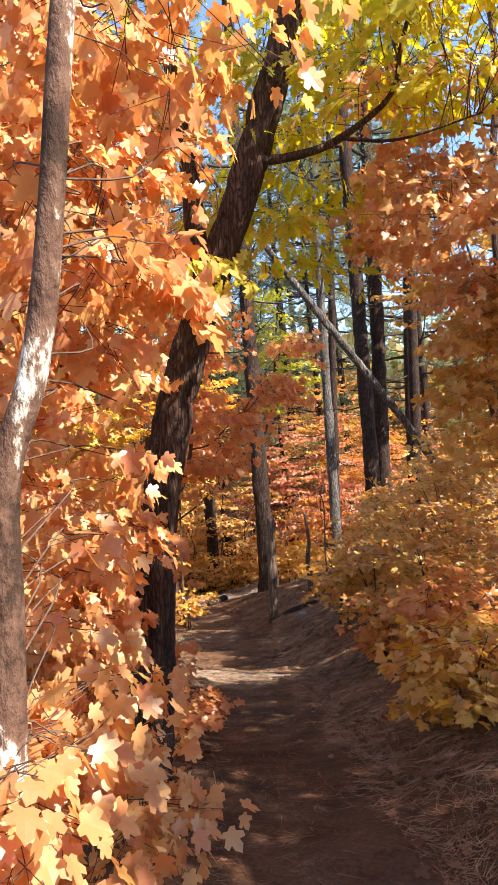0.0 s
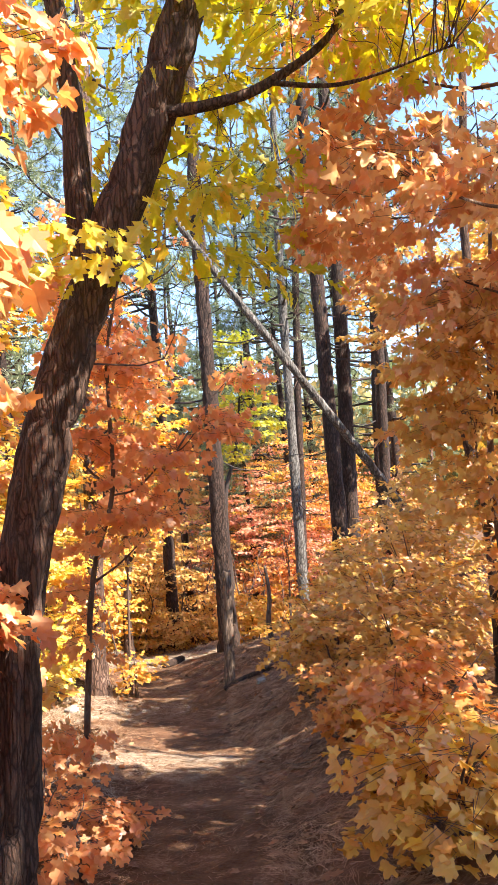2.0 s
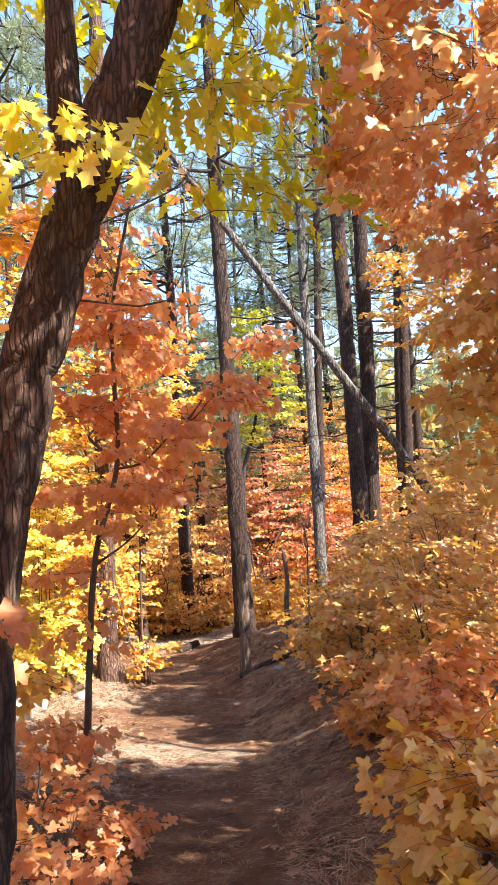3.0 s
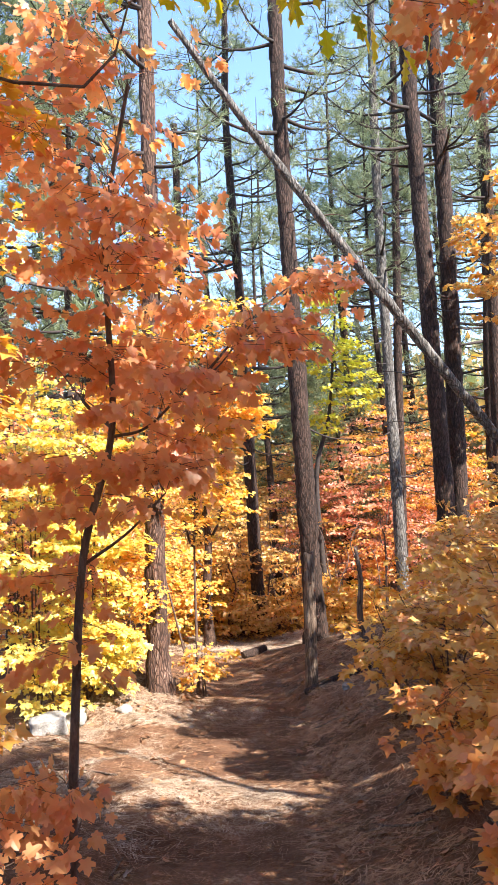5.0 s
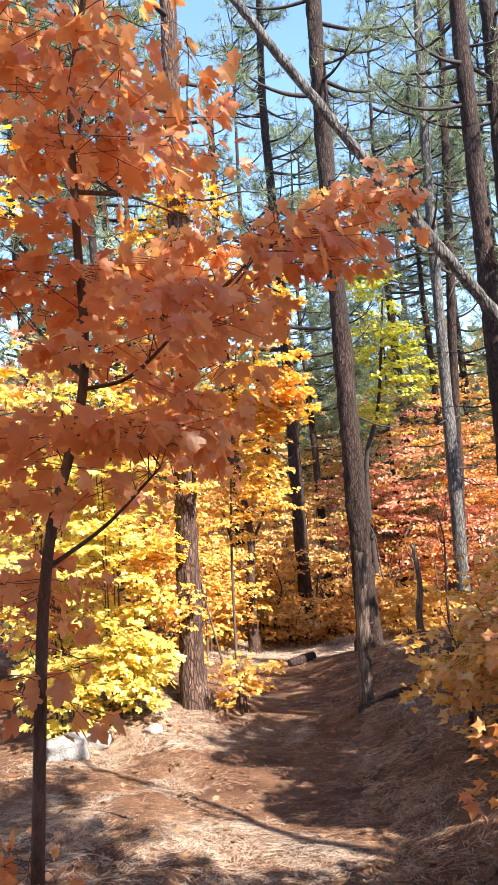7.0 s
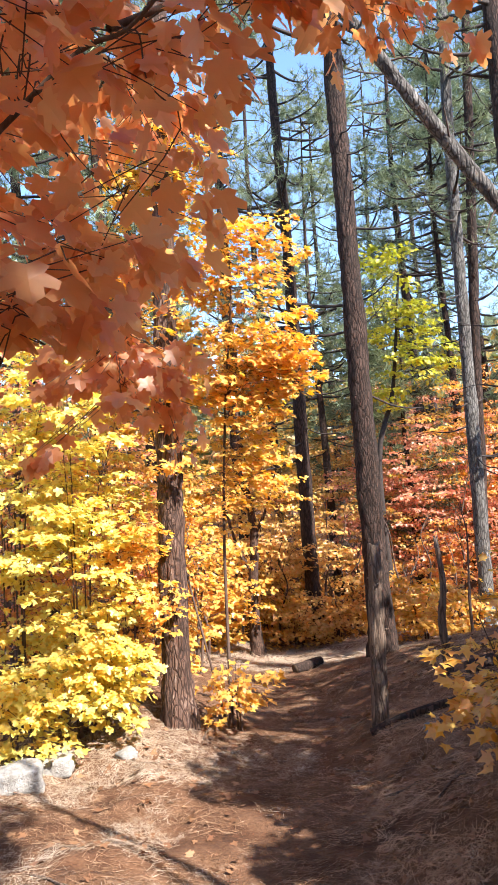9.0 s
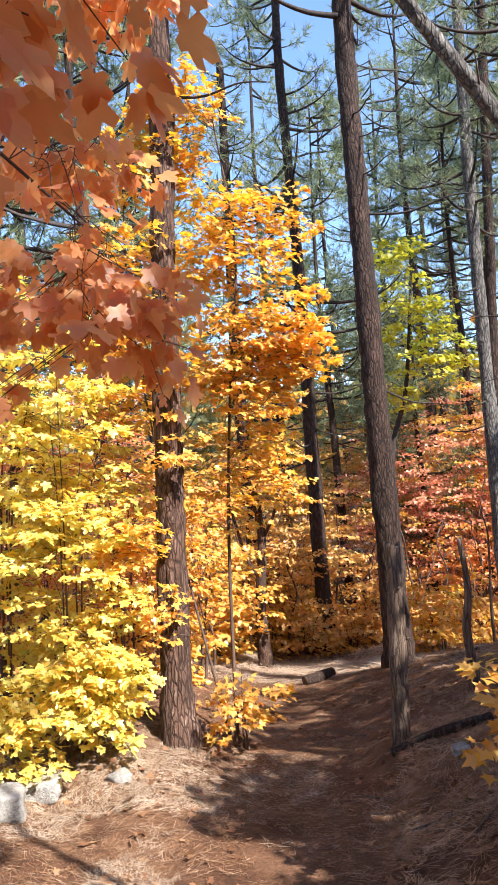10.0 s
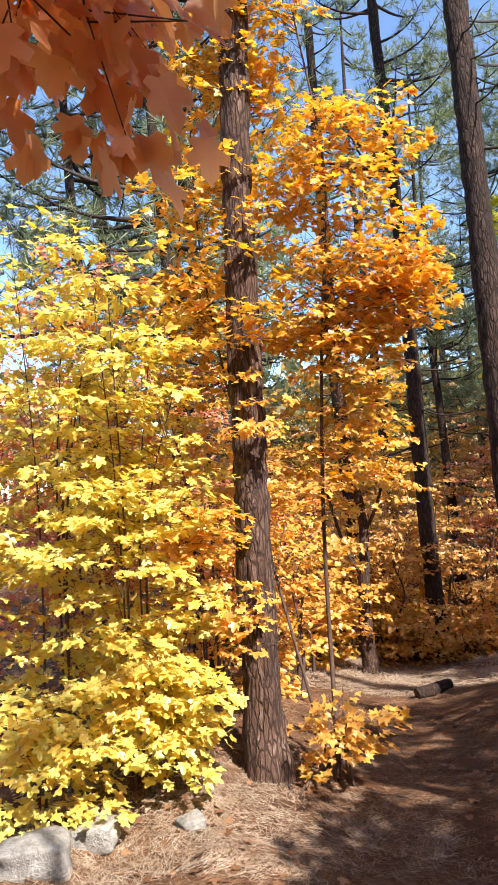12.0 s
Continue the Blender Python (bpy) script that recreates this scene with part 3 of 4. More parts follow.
# crowns added outside the view to close the woods and shade trail and bank
for i, (x, y, rr, tall, frm, sp) in enumerate([(17, -2.5, .3, 13, .3, 3.2), (19, 4, .3, 14, .3, 3.2), (12, -12, .3, 13, .3, 3.0), (12.5, 11, .3, 11, .3, 2.6), (18, 14, .3, 14, .3, 3.0), (7, -14, .3, 14, .3, 3), (-8, 6, .3, 17, .3, 3.0), (-7, -4, .3, 17, .3, 3.0),
                                           (2, -9, .3, 14, .4, 2.6), (-9, 13, .3, 17, .3, 2.8)]):
    z = H(x, y)
    pine("pine_tree", [(x, y, z), (x, y, z + tall * 0.3), (x, y, z + tall * 0.6)], rr, 0.06, frm, tall, "tall unseen pine added back from the trail", 80 + i, sp, 40, 8, 9, 4, 8, 0.08, "pines off the trail", 0.34, 0.06, far=True)

# ---- leaning dead trunk across the pines ----
snag = thing("leaning_dead_trunk", (4.1, 13.45, H(4.1, 13.45)), "leaning dead pine trunk with a rough bark, propped across the pines", "dead tree")
sp_ = curve([(4.1, 13.45, H(4.1, 13.45) - 0.05), (3.0, 12.85, 1.2), (1.9, 12.25, 2.6), (0.8, 11.65, 3.95), (-0.25, 11.1, 5.3), (-0.9, 10.75, 6.2)], 130)
part("trunk", tube(sp_, np.linspace(0.082, 0.034, 130), 22, 0.24, 9, 7.0, 4), m_pine_grey, snag)
rng = np.random.default_rng(3)
for k in range(11):
    o = sp_[int(rng.uniform(20, 126))]
    d = unit(rng.normal(0, 1, (1, 3)))[0] * rng.uniform(0.12, 0.4)
    part("dead_twig", tube(curve([o, o + d * 0.5 + (0, 0, 0.03), o + d], 6), np.linspace(0.011, 0.003, 6), 5), m_twig, snag)

# ---- oak leaning over the trail ----
oz = H(-0.63, 4.3)
broadleaf("oak_tree", (-0.63, 4.3, oz), [([(-0.66, 4.3, oz - 0.08), (-0.55, 4.3, 0.82), (-0.49, 4.3, 1.29), (-0.32, 4.3, 1.94), (-0.07, 4.3, 2.59), (0.19, 4.3, 3.3), (0.38, 4.3, 3.95), (0.6, 4.4, 4.9)], 0.108, 0.08)],
          # blobs at (1.1, 5.7) and (1.15, 3.15) added to shade sapling and trunk
          [((0.75, 4.3, 3.55), (0.75, 0.6, 0.4), 20), ((0.1, 4.6, 3.0), (0.6, 0.6, 0.4), 12), ((1.2, 3.9, 3.7), (0.7, 0.8, 0.5), 20), ((0.6, 5.0, 2.75), (0.4, 0.5, 0.3), 5), ((1.1, 5.7, 4.95), (0.9, 0.7, 0.4), 26), ((1.15, 3.15, 3.4), (0.35, 0.3, 0.2), 8), ((-0.15, 4.0, 2.35), (0.25, 0.2, 0.10), 3), ((0.3, 4.6, 4.6), (1.4, 1.2, 0.7), 30), ((1.3, 3.3, 5.1), (1.1, 1.0, 0.6), 26), ((-0.5, 4.6, 3.7), (0.6, 0.6, 0.5), 14)],
          m_oakleaf, "oak with furrowed grey-brown bark leaning over the trail, yellow-green leaves", 0.11, OAKLEAF, 34, 0.5, 0.24, 21, m_oak, twigs=2, hang=True, split=True, stem_sides=44, relief=0.26,
          limbs=[([(-0.20, 4.3, 2.35), (-0.24, 4.33, 2.8), (-0.26, 4.36, 3.2), (-0.38, 4.4, 4.1), (-0.4, 4.5, 5.0)], 0.06, 0.03),
                 ([(0.10, 4.28, 3.02), (0.35, 4.22, 3.02), (0.58, 4.2, 3.09), (0.87, 4.2, 3.31), (0.94, 4.15, 3.58), (1.1, 4.0, 4.1)], 0.026, 0.008),
                 ([(0.58, 4.2, 3.09), (0.9, 4.15, 3.05), (1.3, 4.0, 3.1)], 0.011, 0.004)])

# ---- near maple trunk and boughs on the left of the start ----
lz = H(-0.62, 1.9)
broadleaf("maple_tree", (-0.62, 1.9, lz), [([(-0.60, 1.9, lz - 0.06), (-0.56, 1.9, 0.6), (-0.54, 1.9, 1.09), (-0.53, 1.9, 1.41), (-0.45, 1.9, 1.66), (-0.40, 1.9, 1.97), (-0.35, 1.9, 2.42), (-0.3, 2.0, 3.1)], 0.04, 0.028)],
          [((-0.42, 2.5, 2.0), (0.32, 0.5, 0.3), 20), ((-0.60, 1.85, 0.68), (0.09, 0.2, 0.2), 16), ((-0.6, 2.4, 0.6), (0.28, 0.35, 0.3), 18), ((-0.44, 2.6, 0.3), (0.14, 0.3, 0.16), 7), ((-0.75, 2.9, 1.3), (0.4, 0.5, 0.5), 20), ((-0.2, 2.5, 2.75), (0.5, 0.5, 0.35), 14)],
          m_amber, "young maple with pale patchy bark and amber leaves", 0.072, MAPLE_HI, 30, 0.42, 0.2, 31, m_maple, twigs=2, stem_sides=20, relief=0.05, split=True, singles=(1.4, 2.2), single_mat=m_orange_one, rise=0.1, hang=True)
# maples that make the wall of orange on the left
for x, y, tall, blobs, mat, lab, sd in [
    (-1.75, 4.0, 5.2, [((-1.15, 3.7, 2.2), (0.55, 0.7, 0.9), 60), ((-1.3, 4.1, 3.6), (0.9, 0.9, 0.9), 50), ((-1.1, 4.0, 0.9), (0.45, 0.7, 0.6), 36), ((-0.75, 3.4, 2.9), (0.5, 0.5, 0.5), 26), ((-0.9, 2.6, 4.9), (1.0, 1.0, 0.5), 26)], m_amber, "amber-leaved maple beside the oak", 32),
    (-1.9, 6.2, 5.0, [((-1.6, 6.0, 1.6), (0.6, 0.8, 0.9), 40), ((-1.7, 6.2, 3.2), (0.9, 0.9, 0.9), 44), ((-1.35, 6.0, 0.5), (0.4, 0.6, 0.4), 22)], m_gold, "golden-orange maple with layered boughs", 33),
    (-2.7, 8.6, 5.2, [((-2.6, 8.5, 1.6), (0.7, 0.9, 1.2), 46), ((-2.6, 8.6, 3.4), (0.9, 0.9, 1.0), 44)], m_gold, "golden maple behind the sapling", 34)]:
    z = H(x, y)
    broadleaf("maple_tree", (x, y, z), [([(x, y, z - 0.05), (x + 0.1, y, z + tall * 0.3), (x + 0.05, y, z + tall * 0.6), (x + 0.2, y + 0.1, z + tall)], 0.05, 0.012),
                                       ([(x + 0.1, y, z - 0.05), (x + 0.3, y - 0.1, z + tall * 0.3), (x + 0.5, y - 0.2, z + tall * 0.6)], 0.03, 0.008)],
              blobs, mat, lab, 0.085, MAPLE if y < 5 else MAPLE_MID, 44, 0.55, 0.26, sd, m_maple, twigs=2, split=True, stem_sides=10, group="maples on the left of the trail", hang=y < 5)
# low sunlit bough reaching over the oak's foot
z = H(-1.1, 4.35)
broadleaf("maple_sapling", (-1.1, 4.35, z), [([(-1.1, 4.35, z - 0.05), (-1.12, 4.25, 0.45), (-1.02, 4.12, 0.9), (-0.75, 4.03, 1.06), (-0.5, 3.98, 1.02)], 0.016, 0.003)], [((-0.74, 4.02, 1.03), (0.32, 0.10, 0.08), 11), ((-1.1, 4.2, 0.4), (0.25, 0.25, 0.25), 8)],
          m_rust, "thin maple sapling with a pinkish-orange bough across an oak", 0.08, MAPLE, 30, 0.34, 0.17, 36, m_twig, twigs=2, stem_sides=8)

# ---- rust-orange sapling beside the trail, its boughs hanging towards the walker ----
sz = H(-0.85, 6.9)
broadleaf("maple_sapling", (-0.85, 6.9, sz), [([(-0.85, 6.9, sz - 0.05), (-0.79, 6.9, 0.07), (-0.72, 6.9, 0.85), (-0.55, 6.9, 1.48), (-0.55, 6.9, 2.12), (-0.54, 6.9, 2.6), (-0.4, 6.9, 3.3)], 0.026, 0.01)],
          [((-0.45, 6.95, 2.5), (0.5, 0.5, 0.6), 25), ((-0.3, 7.0, 1.75), (0.5, 0.45, 0.3), 15), ((-0.6, 6.9, 1.25), (0.4, 0.4, 0.3), 11), ((-0.82, 6.95, 0.6), (0.24, 0.25, 0.35), 6), ((-0.4, 7.0, 1.4), (0.25, 0.25, 0.2), 5), ((0.25, 7.1, 2.0), (0.25, 0.2, 0.14), 8), ((-0.6, 6.9, 3.25), (0.6, 0.5, 0.5), 16), ((-0.9, 7.0, 1.9), (0.4, 0.5, 0.5), 10),
           ((-0.62, 8.5, 1.45), (0.2, 0.14, 0.3), 12), ((-0.72, 8.6, 1.9), (0.12, 0.1, 0.08), 4), ((-0.45, 8.4, 2.45), (0.3, 0.14, 0.12), 7), ((0.48, 8.1, 2.5), (0.14, 0.12, 0.12), 5), ((-0.9, 6.8, -0.3), (0.25, 0.25, 0.2), 6)],
          m_rust, "slim maple sapling with dark rust-orange leaves over the trail", 0.074, MAPLE_HI, 30, 0.47, 0.24, 41, m_twig, twigs=2, stem_sides=12, singles=(7.75, 8.9), split=True, single_mat=m_rust_one, hang=True,
          limbs=[([(-0.55, 6.9, 1.45), (-0.36, 6.93, 1.50), (-0.12, 7.0, 1.74), (0.0, 7.02, 1.80), (0.2, 7.05, 2.04)], 0.009, 0.003), ([(-0.72, 6.9, 0.8), (-0.5, 6.95, 0.95), (-0.3, 7.0, 1.15)], 0.010, 0.004), ([(-0.55, 6.9, 1.5), (-0.8, 7.2, 1.7), (-0.8, 7.9, 1.8), (-0.6, 8.5, 1.6)], 0.012, 0.004), ([(-0.54, 6.9, 2.2), (-0.5, 7.5, 2.4), (-0.4, 8.3, 2.55)], 0.01, 0.004), ([(-0.05, 7.0, 1.78), (0.2, 7.5, 2.2), (0.45, 8.1, 2.55)], 0.008, 0.003)])

# ---- yellow and orange maples round the left-hand pine ----
mz = H(-1.45, 13.75)
broadleaf("maple_tree", (-1.45, 13.75, mz), [([(-1.45, 13.75, mz - 0.05), (-1.42, 13.7, 0.2), (-1.3, 13.6, 1.8), (-1.15, 13.5, 3.2), (-1.3, 13.4, 4.6)], 0.02, 0.007), ([(-1.5, 13.75, mz), (-2.0, 13.6, 0.6), (-2.3, 13.5, 2.6), (-2.3, 13.4, 4.2)], 0.014, 0.006)],
          [((-1.1, 13.6, 2.2), (0.8, 0.4, 0.85), 58), ((-1.1, 13.6, 3.4), (0.8, 0.4, 0.55), 38), ((-0.65, 13.3, 2.2), (0.3, 0.3, 0.5), 10), ((-2.0, 13.4, 4.2), (0.6, 0.35, 0.45), 30), ((-1.55, 13.3, 4.7), (0.45, 0.3, 0.3), 16), ((-2.3, 13.4, 3.2), (0.5, 0.4, 0.6), 22), ((-1.2, 13.7, 1.1), (0.55, 0.35, 0.5), 18), ((-1.8, 12.95, 2.0), (0.6, 0.12, 1.1), 15), ((-2.4, 13.5, 2.1), (0.5, 0.4, 0.7), 28), ((-0.75, 13.4, 2.4), (0.45, 0.35, 0.7), 16), ((-1.85, 12.85, -0.35), (0.12, 0.08, 0.3), 4), ((-2.15, 12.8, 0.25), (0.25, 0.15, 0.3), 9), ((-1.4, 13.5, 0.3), (0.3, 0.3, 0.5), 3)],
          leaf_material("leaf_flame", [(0.68, 0.25, 0.05), (0.75, 0.39, 0.07), (0.77, 0.49, 0.10), (0.77, 0.58, 0.14)]), "sunlit maple in flame-orange and gold growing against a pine", 0.075, MAPLE, 40, 0.5, 0.22, 51, m_twig, twigs=2, stem_sides=8)
for x, y, h_, s_, mat, n, sd, lab in [(-2.75, 12.7, 4.3, 0.75, m_yellow, 115, 52, "bright yellow maple shrub in full sun"), (-3.6, 12.9, 5.0, 0.8, m_yellow, 115, 53, "bright yellow maple shrub in full sun"),
                                      (-2.48, 12.55, 1.5, 0.36, m_yellow, 36, 54, "low yellow maple shrub in full sun"), (-1.36, 13.6, 0.9, 0.28, m_gold, 10, 55, "small golden maple shrub at the pine's foot"),
                                      (-3.0, 11.9, 0.9, 0.45, m_yellow, 22, 56, "low yellow maple shrub in full sun"), (-4.4, 14.5, 5.0, 1.0, m_orange, 80, 57, "orange maple behind the yellow shrubs"), (-3.0, 15.0, 4.6, 0.9, m_gold, 70, 58, "golden maple behind the yellow shrubs")]:
    shrub(x, y, h_, s_, mat, lab, n, sd, 0.08, MAPLE if y < 13 else MAPLE_MID, 44, group="shrubs round the left-hand pine", low=0.52, twigs=1 if y > 12.8 else 2)

# low sprouts along the left edge of the trail
for x, y, h_, s_, mat, sd in [(-0.66, 5.5, 0.5, 0.24, m_rust, 101), (-0.9, 4.9, 0.6, 0.28, m_orange, 102), (-0.52, 6.4, 0.34, 0.18, m_rust, 103), (-1.0, 6.3, 0.6, 0.28, m_rust, 104), (-0.62, 3.6, 0.4, 0.2, m_orange, 105)]:
    shrub(x, y, h_, s_, mat, "low maple sprout with rust-orange leaves at the trail's edge", 9, sd, 0.07, MAPLE, 26, "maple_sprout", "sprouts at the trail's edge", 0.6, 0.3, 0.16, 2, 3)

# ---- right bank ----
for x, y, h_, s_, mat, n, sd, lab, lo in [
    (1.32, 4.9, 0.66, 0.42, m_gold, 26, 61, "low golden maple shrub on the bank", 0.5), (1.55, 6.2, 0.9, 0.45, m_orange, 24, 62, "low olive-orange maple shrub on the bank", 0.5),
    (1.75, 7.5, 1.5, 0.6, m_olive, 50, 63, "olive-orange maple shrub on the shaded bank", 0.5), (1.34, 8.1, 0.62, 0.3, m_orange, 20, 64, "low rust-tinged maple shrub", 0.5),
    (1.52, 9.8, 1.3, 0.5, m_olive, 44, 65, "olive-gold maple shrub on the bank", 0.5), (2.3, 9.0, 2.0, 0.7, m_olive, 60, 66, "olive-gold maple shrub on the bank", 0.5),
    (1.2, 10.5, 1.2, 0.42, m_gold, 26, 67, "golden maple shrub with a few sunlit leaves", 0.55), (2.2, 11.2, 1.6, 0.6, m_olive, 44, 68, "olive-gold maple shrub on the bank", 0.5),
    (2.0, 13.0, 1.5, 0.55, m_gold, 34, 69, "yellow-green maple shrub beside a leaning trunk", 0.5), (3.2, 11.5, 2.4, 0.8, m_olive, 60, 70, "orange maple shrub on the upper bank", 0.5),
    (2.9, 7.2, 1.8, 0.7, m_olive, 50, 71, "olive-orange maple shrub on the upper bank", 0.5)]:
    shrub(x, y, h_, s_, mat, lab, n, sd, 0.085, MAPLE if y < 7 else MAPLE_MID, 38, group="shrubs on the right bank", low=lo)
for x, y, tall, blobs, mat, lab, sd in [
    (2.25, 6.3, 3.6, [((2.0, 6.1, 1.7), (0.5, 0.5, 0.55), 26), ((1.92, 6.0, 2.4), (0.5, 0.5, 0.45), 24), ((2.7, 6.2, 2.2), (0.5, 0.6, 0.8), 18)], m_olive, "olive-orange maple leaning out from the bank", 72),
    (2.5, 4.4, 4.6, [((1.25, 4.7, 2.85), (0.4, 0.5, 0.32), 11), ((1.2, 4.9, 3.5), (0.45, 0.5, 0.4), 11), ((1.45, 6.2, 3.2), (0.4, 0.4, 0.5), 16), ((1.75, 5.5, 2.55), (0.35, 0.4, 0.35), 8), ((1.75, 5.2, 3.1), (0.5, 0.5, 0.6), 12), ((2.5, 5.3, 3.6), (0.6, 0.6, 0.7), 14)], m_amber, "rust-orange maple arching over the trail", 73),
    # maples from here down are added, mostly out of view, to shape the shade
    (4.4, 1.2, 6.5, [((4.2, 1.2, 3.6), (1.3, 1.2, 1.6), 90), ((4.6, 2.4, 5.0), (1.2, 1.2, 1.5), 70), ((4.2, 0.1, 5.0), (1.1, 1.0, 1.3), 60), ((3.0, 2.0, 4.4), (0.6, 0.6, 0.6), 16)], m_orange, "tall orange maple added above the bank to shade the trail", 74),
    (5.0, 17.4, 8.6, [((4.7, 17.6, 5.4), (1.4, 1.2, 1.9), 80), ((6.3, 15.8, 6.2), (1.4, 1.2, 1.8), 60)], m_olive, "tall olive-gold maple added above the bend to shade the thickets", 80),
    (5.4, 14.0, 7.6, [((5.2, 13.1, 4.2), (1.2, 0.9, 1.9), 60)], m_olive, "tall olive-gold maple added on the upper bank for shade", 78),
    (4.6, 4.2, 10.4, [((4.2, 4.0, 5.2), (1.2, 1.2, 1.8), 56), ((4.6, 3.6, 7.0), (1.2, 1.2, 1.2), 34), ((4.6, 3.4, 8.9), (1.2, 1.1, 1.0), 16), ((3.6, 3.6, 3.6), (0.8, 0.9, 0.8), 16), ((3.9, 5.3, 7.0), (0.9, 0.8, 0.9), 16)], m_olive, "tall olive-gold maple added above the bank for shade", 75),
    (5.2, 10.4, 6.6, [((5.0, 9.3, 4.6), (1.3, 1.2, 1.7), 80), ((4.0, 8.9, 4.2), (0.8, 0.8, 0.9), 30), ((5.0, 11.2, 4.4), (1.3, 1.2, 1.9), 80)], m_olive, "tall olive-gold maple added on the upper bank for shade", 76),
    (4.6, 8.2, 4.6, [((4.5, 7.9, 3.2), (0.9, 0.9, 1.0), 60)], m_orange, "orange maple added on the upper bank for shade", 77)]:
    z = H(x, y)
    cx, cy, cz = blobs[0][0]
    broadleaf("maple_tree", (x, y, z), [([(x, y, z - 0.05), (x - 0.05, y, z + tall * 0.3), ((x + cx) / 2, (y + cy) / 2, max(cz - 0.3, z + 0.5 * tall)), (x + 0.05, y, z + tall)], 0.045, 0.012)],
              blobs, mat, lab, 0.075 if x < 3 else 0.135, MAPLE if x < 3 else KITE, 44, 0.55, 0.26, sd, m_maple, twigs=2 if x < 3 else 1, split=x < 3, stem_sides=10, group="maples on the right bank", hang=x < 3,
              limbs=[([(x - 0.02, y, max(q[2] - 0.55, z + 0.3)), ((x + q[0]) / 2 + 0.06, (y + q[1]) / 2 - 0.05, q[2] - 0.22), ((x + 2 * q[0]) / 3 - 0.05, (y + 2 * q[1]) / 3, q[2] - 0.16), (q[0], q[1], q[2] + 0.05)], 0.017, 0.005) for q, _, _ in blobs] if x < 3 else ())

z = H(2.58, 7.74)
broadleaf("maple_tree", (2.66, 7.74, z), [([(2.66, 7.74, z - 0.06), (2.65, 7.74, 0.5), (2.60, 7.74, 1.28), (2.49, 7.74, 1.8), (2.48, 7.74, 2.3), (2.62, 7.74, 2.85), (2.6, 7.7, 3.9), (2.7, 7.7, 5.2), (2.65, 7.7, 6.3)], 0.062, 0.03)],
          [((2.7, 7.8, 6.3), (0.5, 0.5, 0.3), 9), ((2.75, 7.9, 0.7), (0.2, 0.2, 0.3), 3)], m_olive, "crooked dark-stemmed maple with sparse ochre leaves on the bank", 0.075, MAPLE, 40, 0.5, 0.24, 79, m_oak,
          twigs=2, split=True, stem_sides=16, relief=0.1, group="maples on the right bank",
          limbs=[([(2.48, 7.74, 2.25), (2.36, 7.72, 2.6), (2.40, 7.7, 3.0), (2.28, 7.7, 3.5)], 0.03, 0.01)])

# ---- woods behind: red and gold thickets beyond the bend ----
rng = np.random.default_rng(77)
spots = [(1.2, 25.5, 5.0, m_crimson), (2.8, 26, 5.6, m_crimson), (0.2, 27, 4.8, m_crimson), (4.2, 25, 4.2, m_orange), (-0.6, 24.5, 3.6, m_olive), (-2.3, 23.2, 3.6, m_olive), (-4.1, 22, 3.2, m_gold), (-2.6, 27, 4.2, m_olive),
         (-4.6, 24, 4.4, m_gold), (2.0, 23.6, 2.4, m_orange), (3.6, 22.5, 3.2, m_crimson), (5.6, 20.5, 3.4, m_orange), (6.5, 24, 4.6, m_orange), (-5.6, 20, 4.8, m_orange), (-4.4, 18.5, 4.2, m_orange), (-4.8, 17, 5.0, m_gold),
         (-6.5, 15.5, 5.5, m_crimson), (-4.7, 16.0, 5.6, m_crimson), (-3.1, 16.4, 3.2, m_gold), (-3.7, 18.9, 3.6, m_gold), (-3.0, 22.6, 3.0, m_olive), (-2.0, 23.6, 2.8, m_olive), (-3.0, 29.5, 7.0, m_olive), (-1.75, 22.0, 1.3, m_olive), (-0.8, 22.5, 1.1, m_olive), (-2.5, 22.4, 1.6, m_gold), (0.1, 22.6, 1.4, m_olive), (-1.8, 34, 7.5, m_gold), (-4.4, 27.5, 6.0, m_orange), (0.4, 33, 6.5, m_orange), (3.0, 34, 7.0, m_gold), (5.5, 33, 7.0, m_orange), (-7.0, 18.5, 5.5, m_gold), (1.5, 29, 6.8, m_crimson), (3.5, 30, 5.5, m_orange), (-1.0, 31, 5.5, m_orange), (-4.5, 30, 6.0, m_gold), (5.6, 28, 5.0, m_crimson), (-7.5, 25, 5.5, m_orange),
         (1.9, 27.2, 6.4, m_gold), (3.4, 28.2, 6.8, m_orange), (0.7, 28.6, 6.6, m_olive), (4.6, 27.0, 5.6, m_gold), (0.9, 20.6, 1.3, m_gold), (1.7, 19.0, 1.2, m_gold), (4.5, 18, 2.4, m_olive), (3.9, 15.8, 2.2, m_olive), (2.9, 16.0, 1.6, m_olive), (-3.5, 20.6, 1.2, m_gold), (8.5, 22, 5.0, m_orange), (-5.2, 11.5, 5.0, m_gold),
         (-4.6, 7.0, 5.0, m_orange), (-4.2, 3.0, 5.0, m_orange), (-3.0, 0.5, 4.5, m_gold), (-2.6, -2.2, 4.5, m_orange), (3.4, -2.6, 3.0, m_orange), (6.6, 6.5, 5.0, m_olive), (7.0, 14.0, 5.0, m_orange), (0.4, -6.0, 3.5, m_gold)]
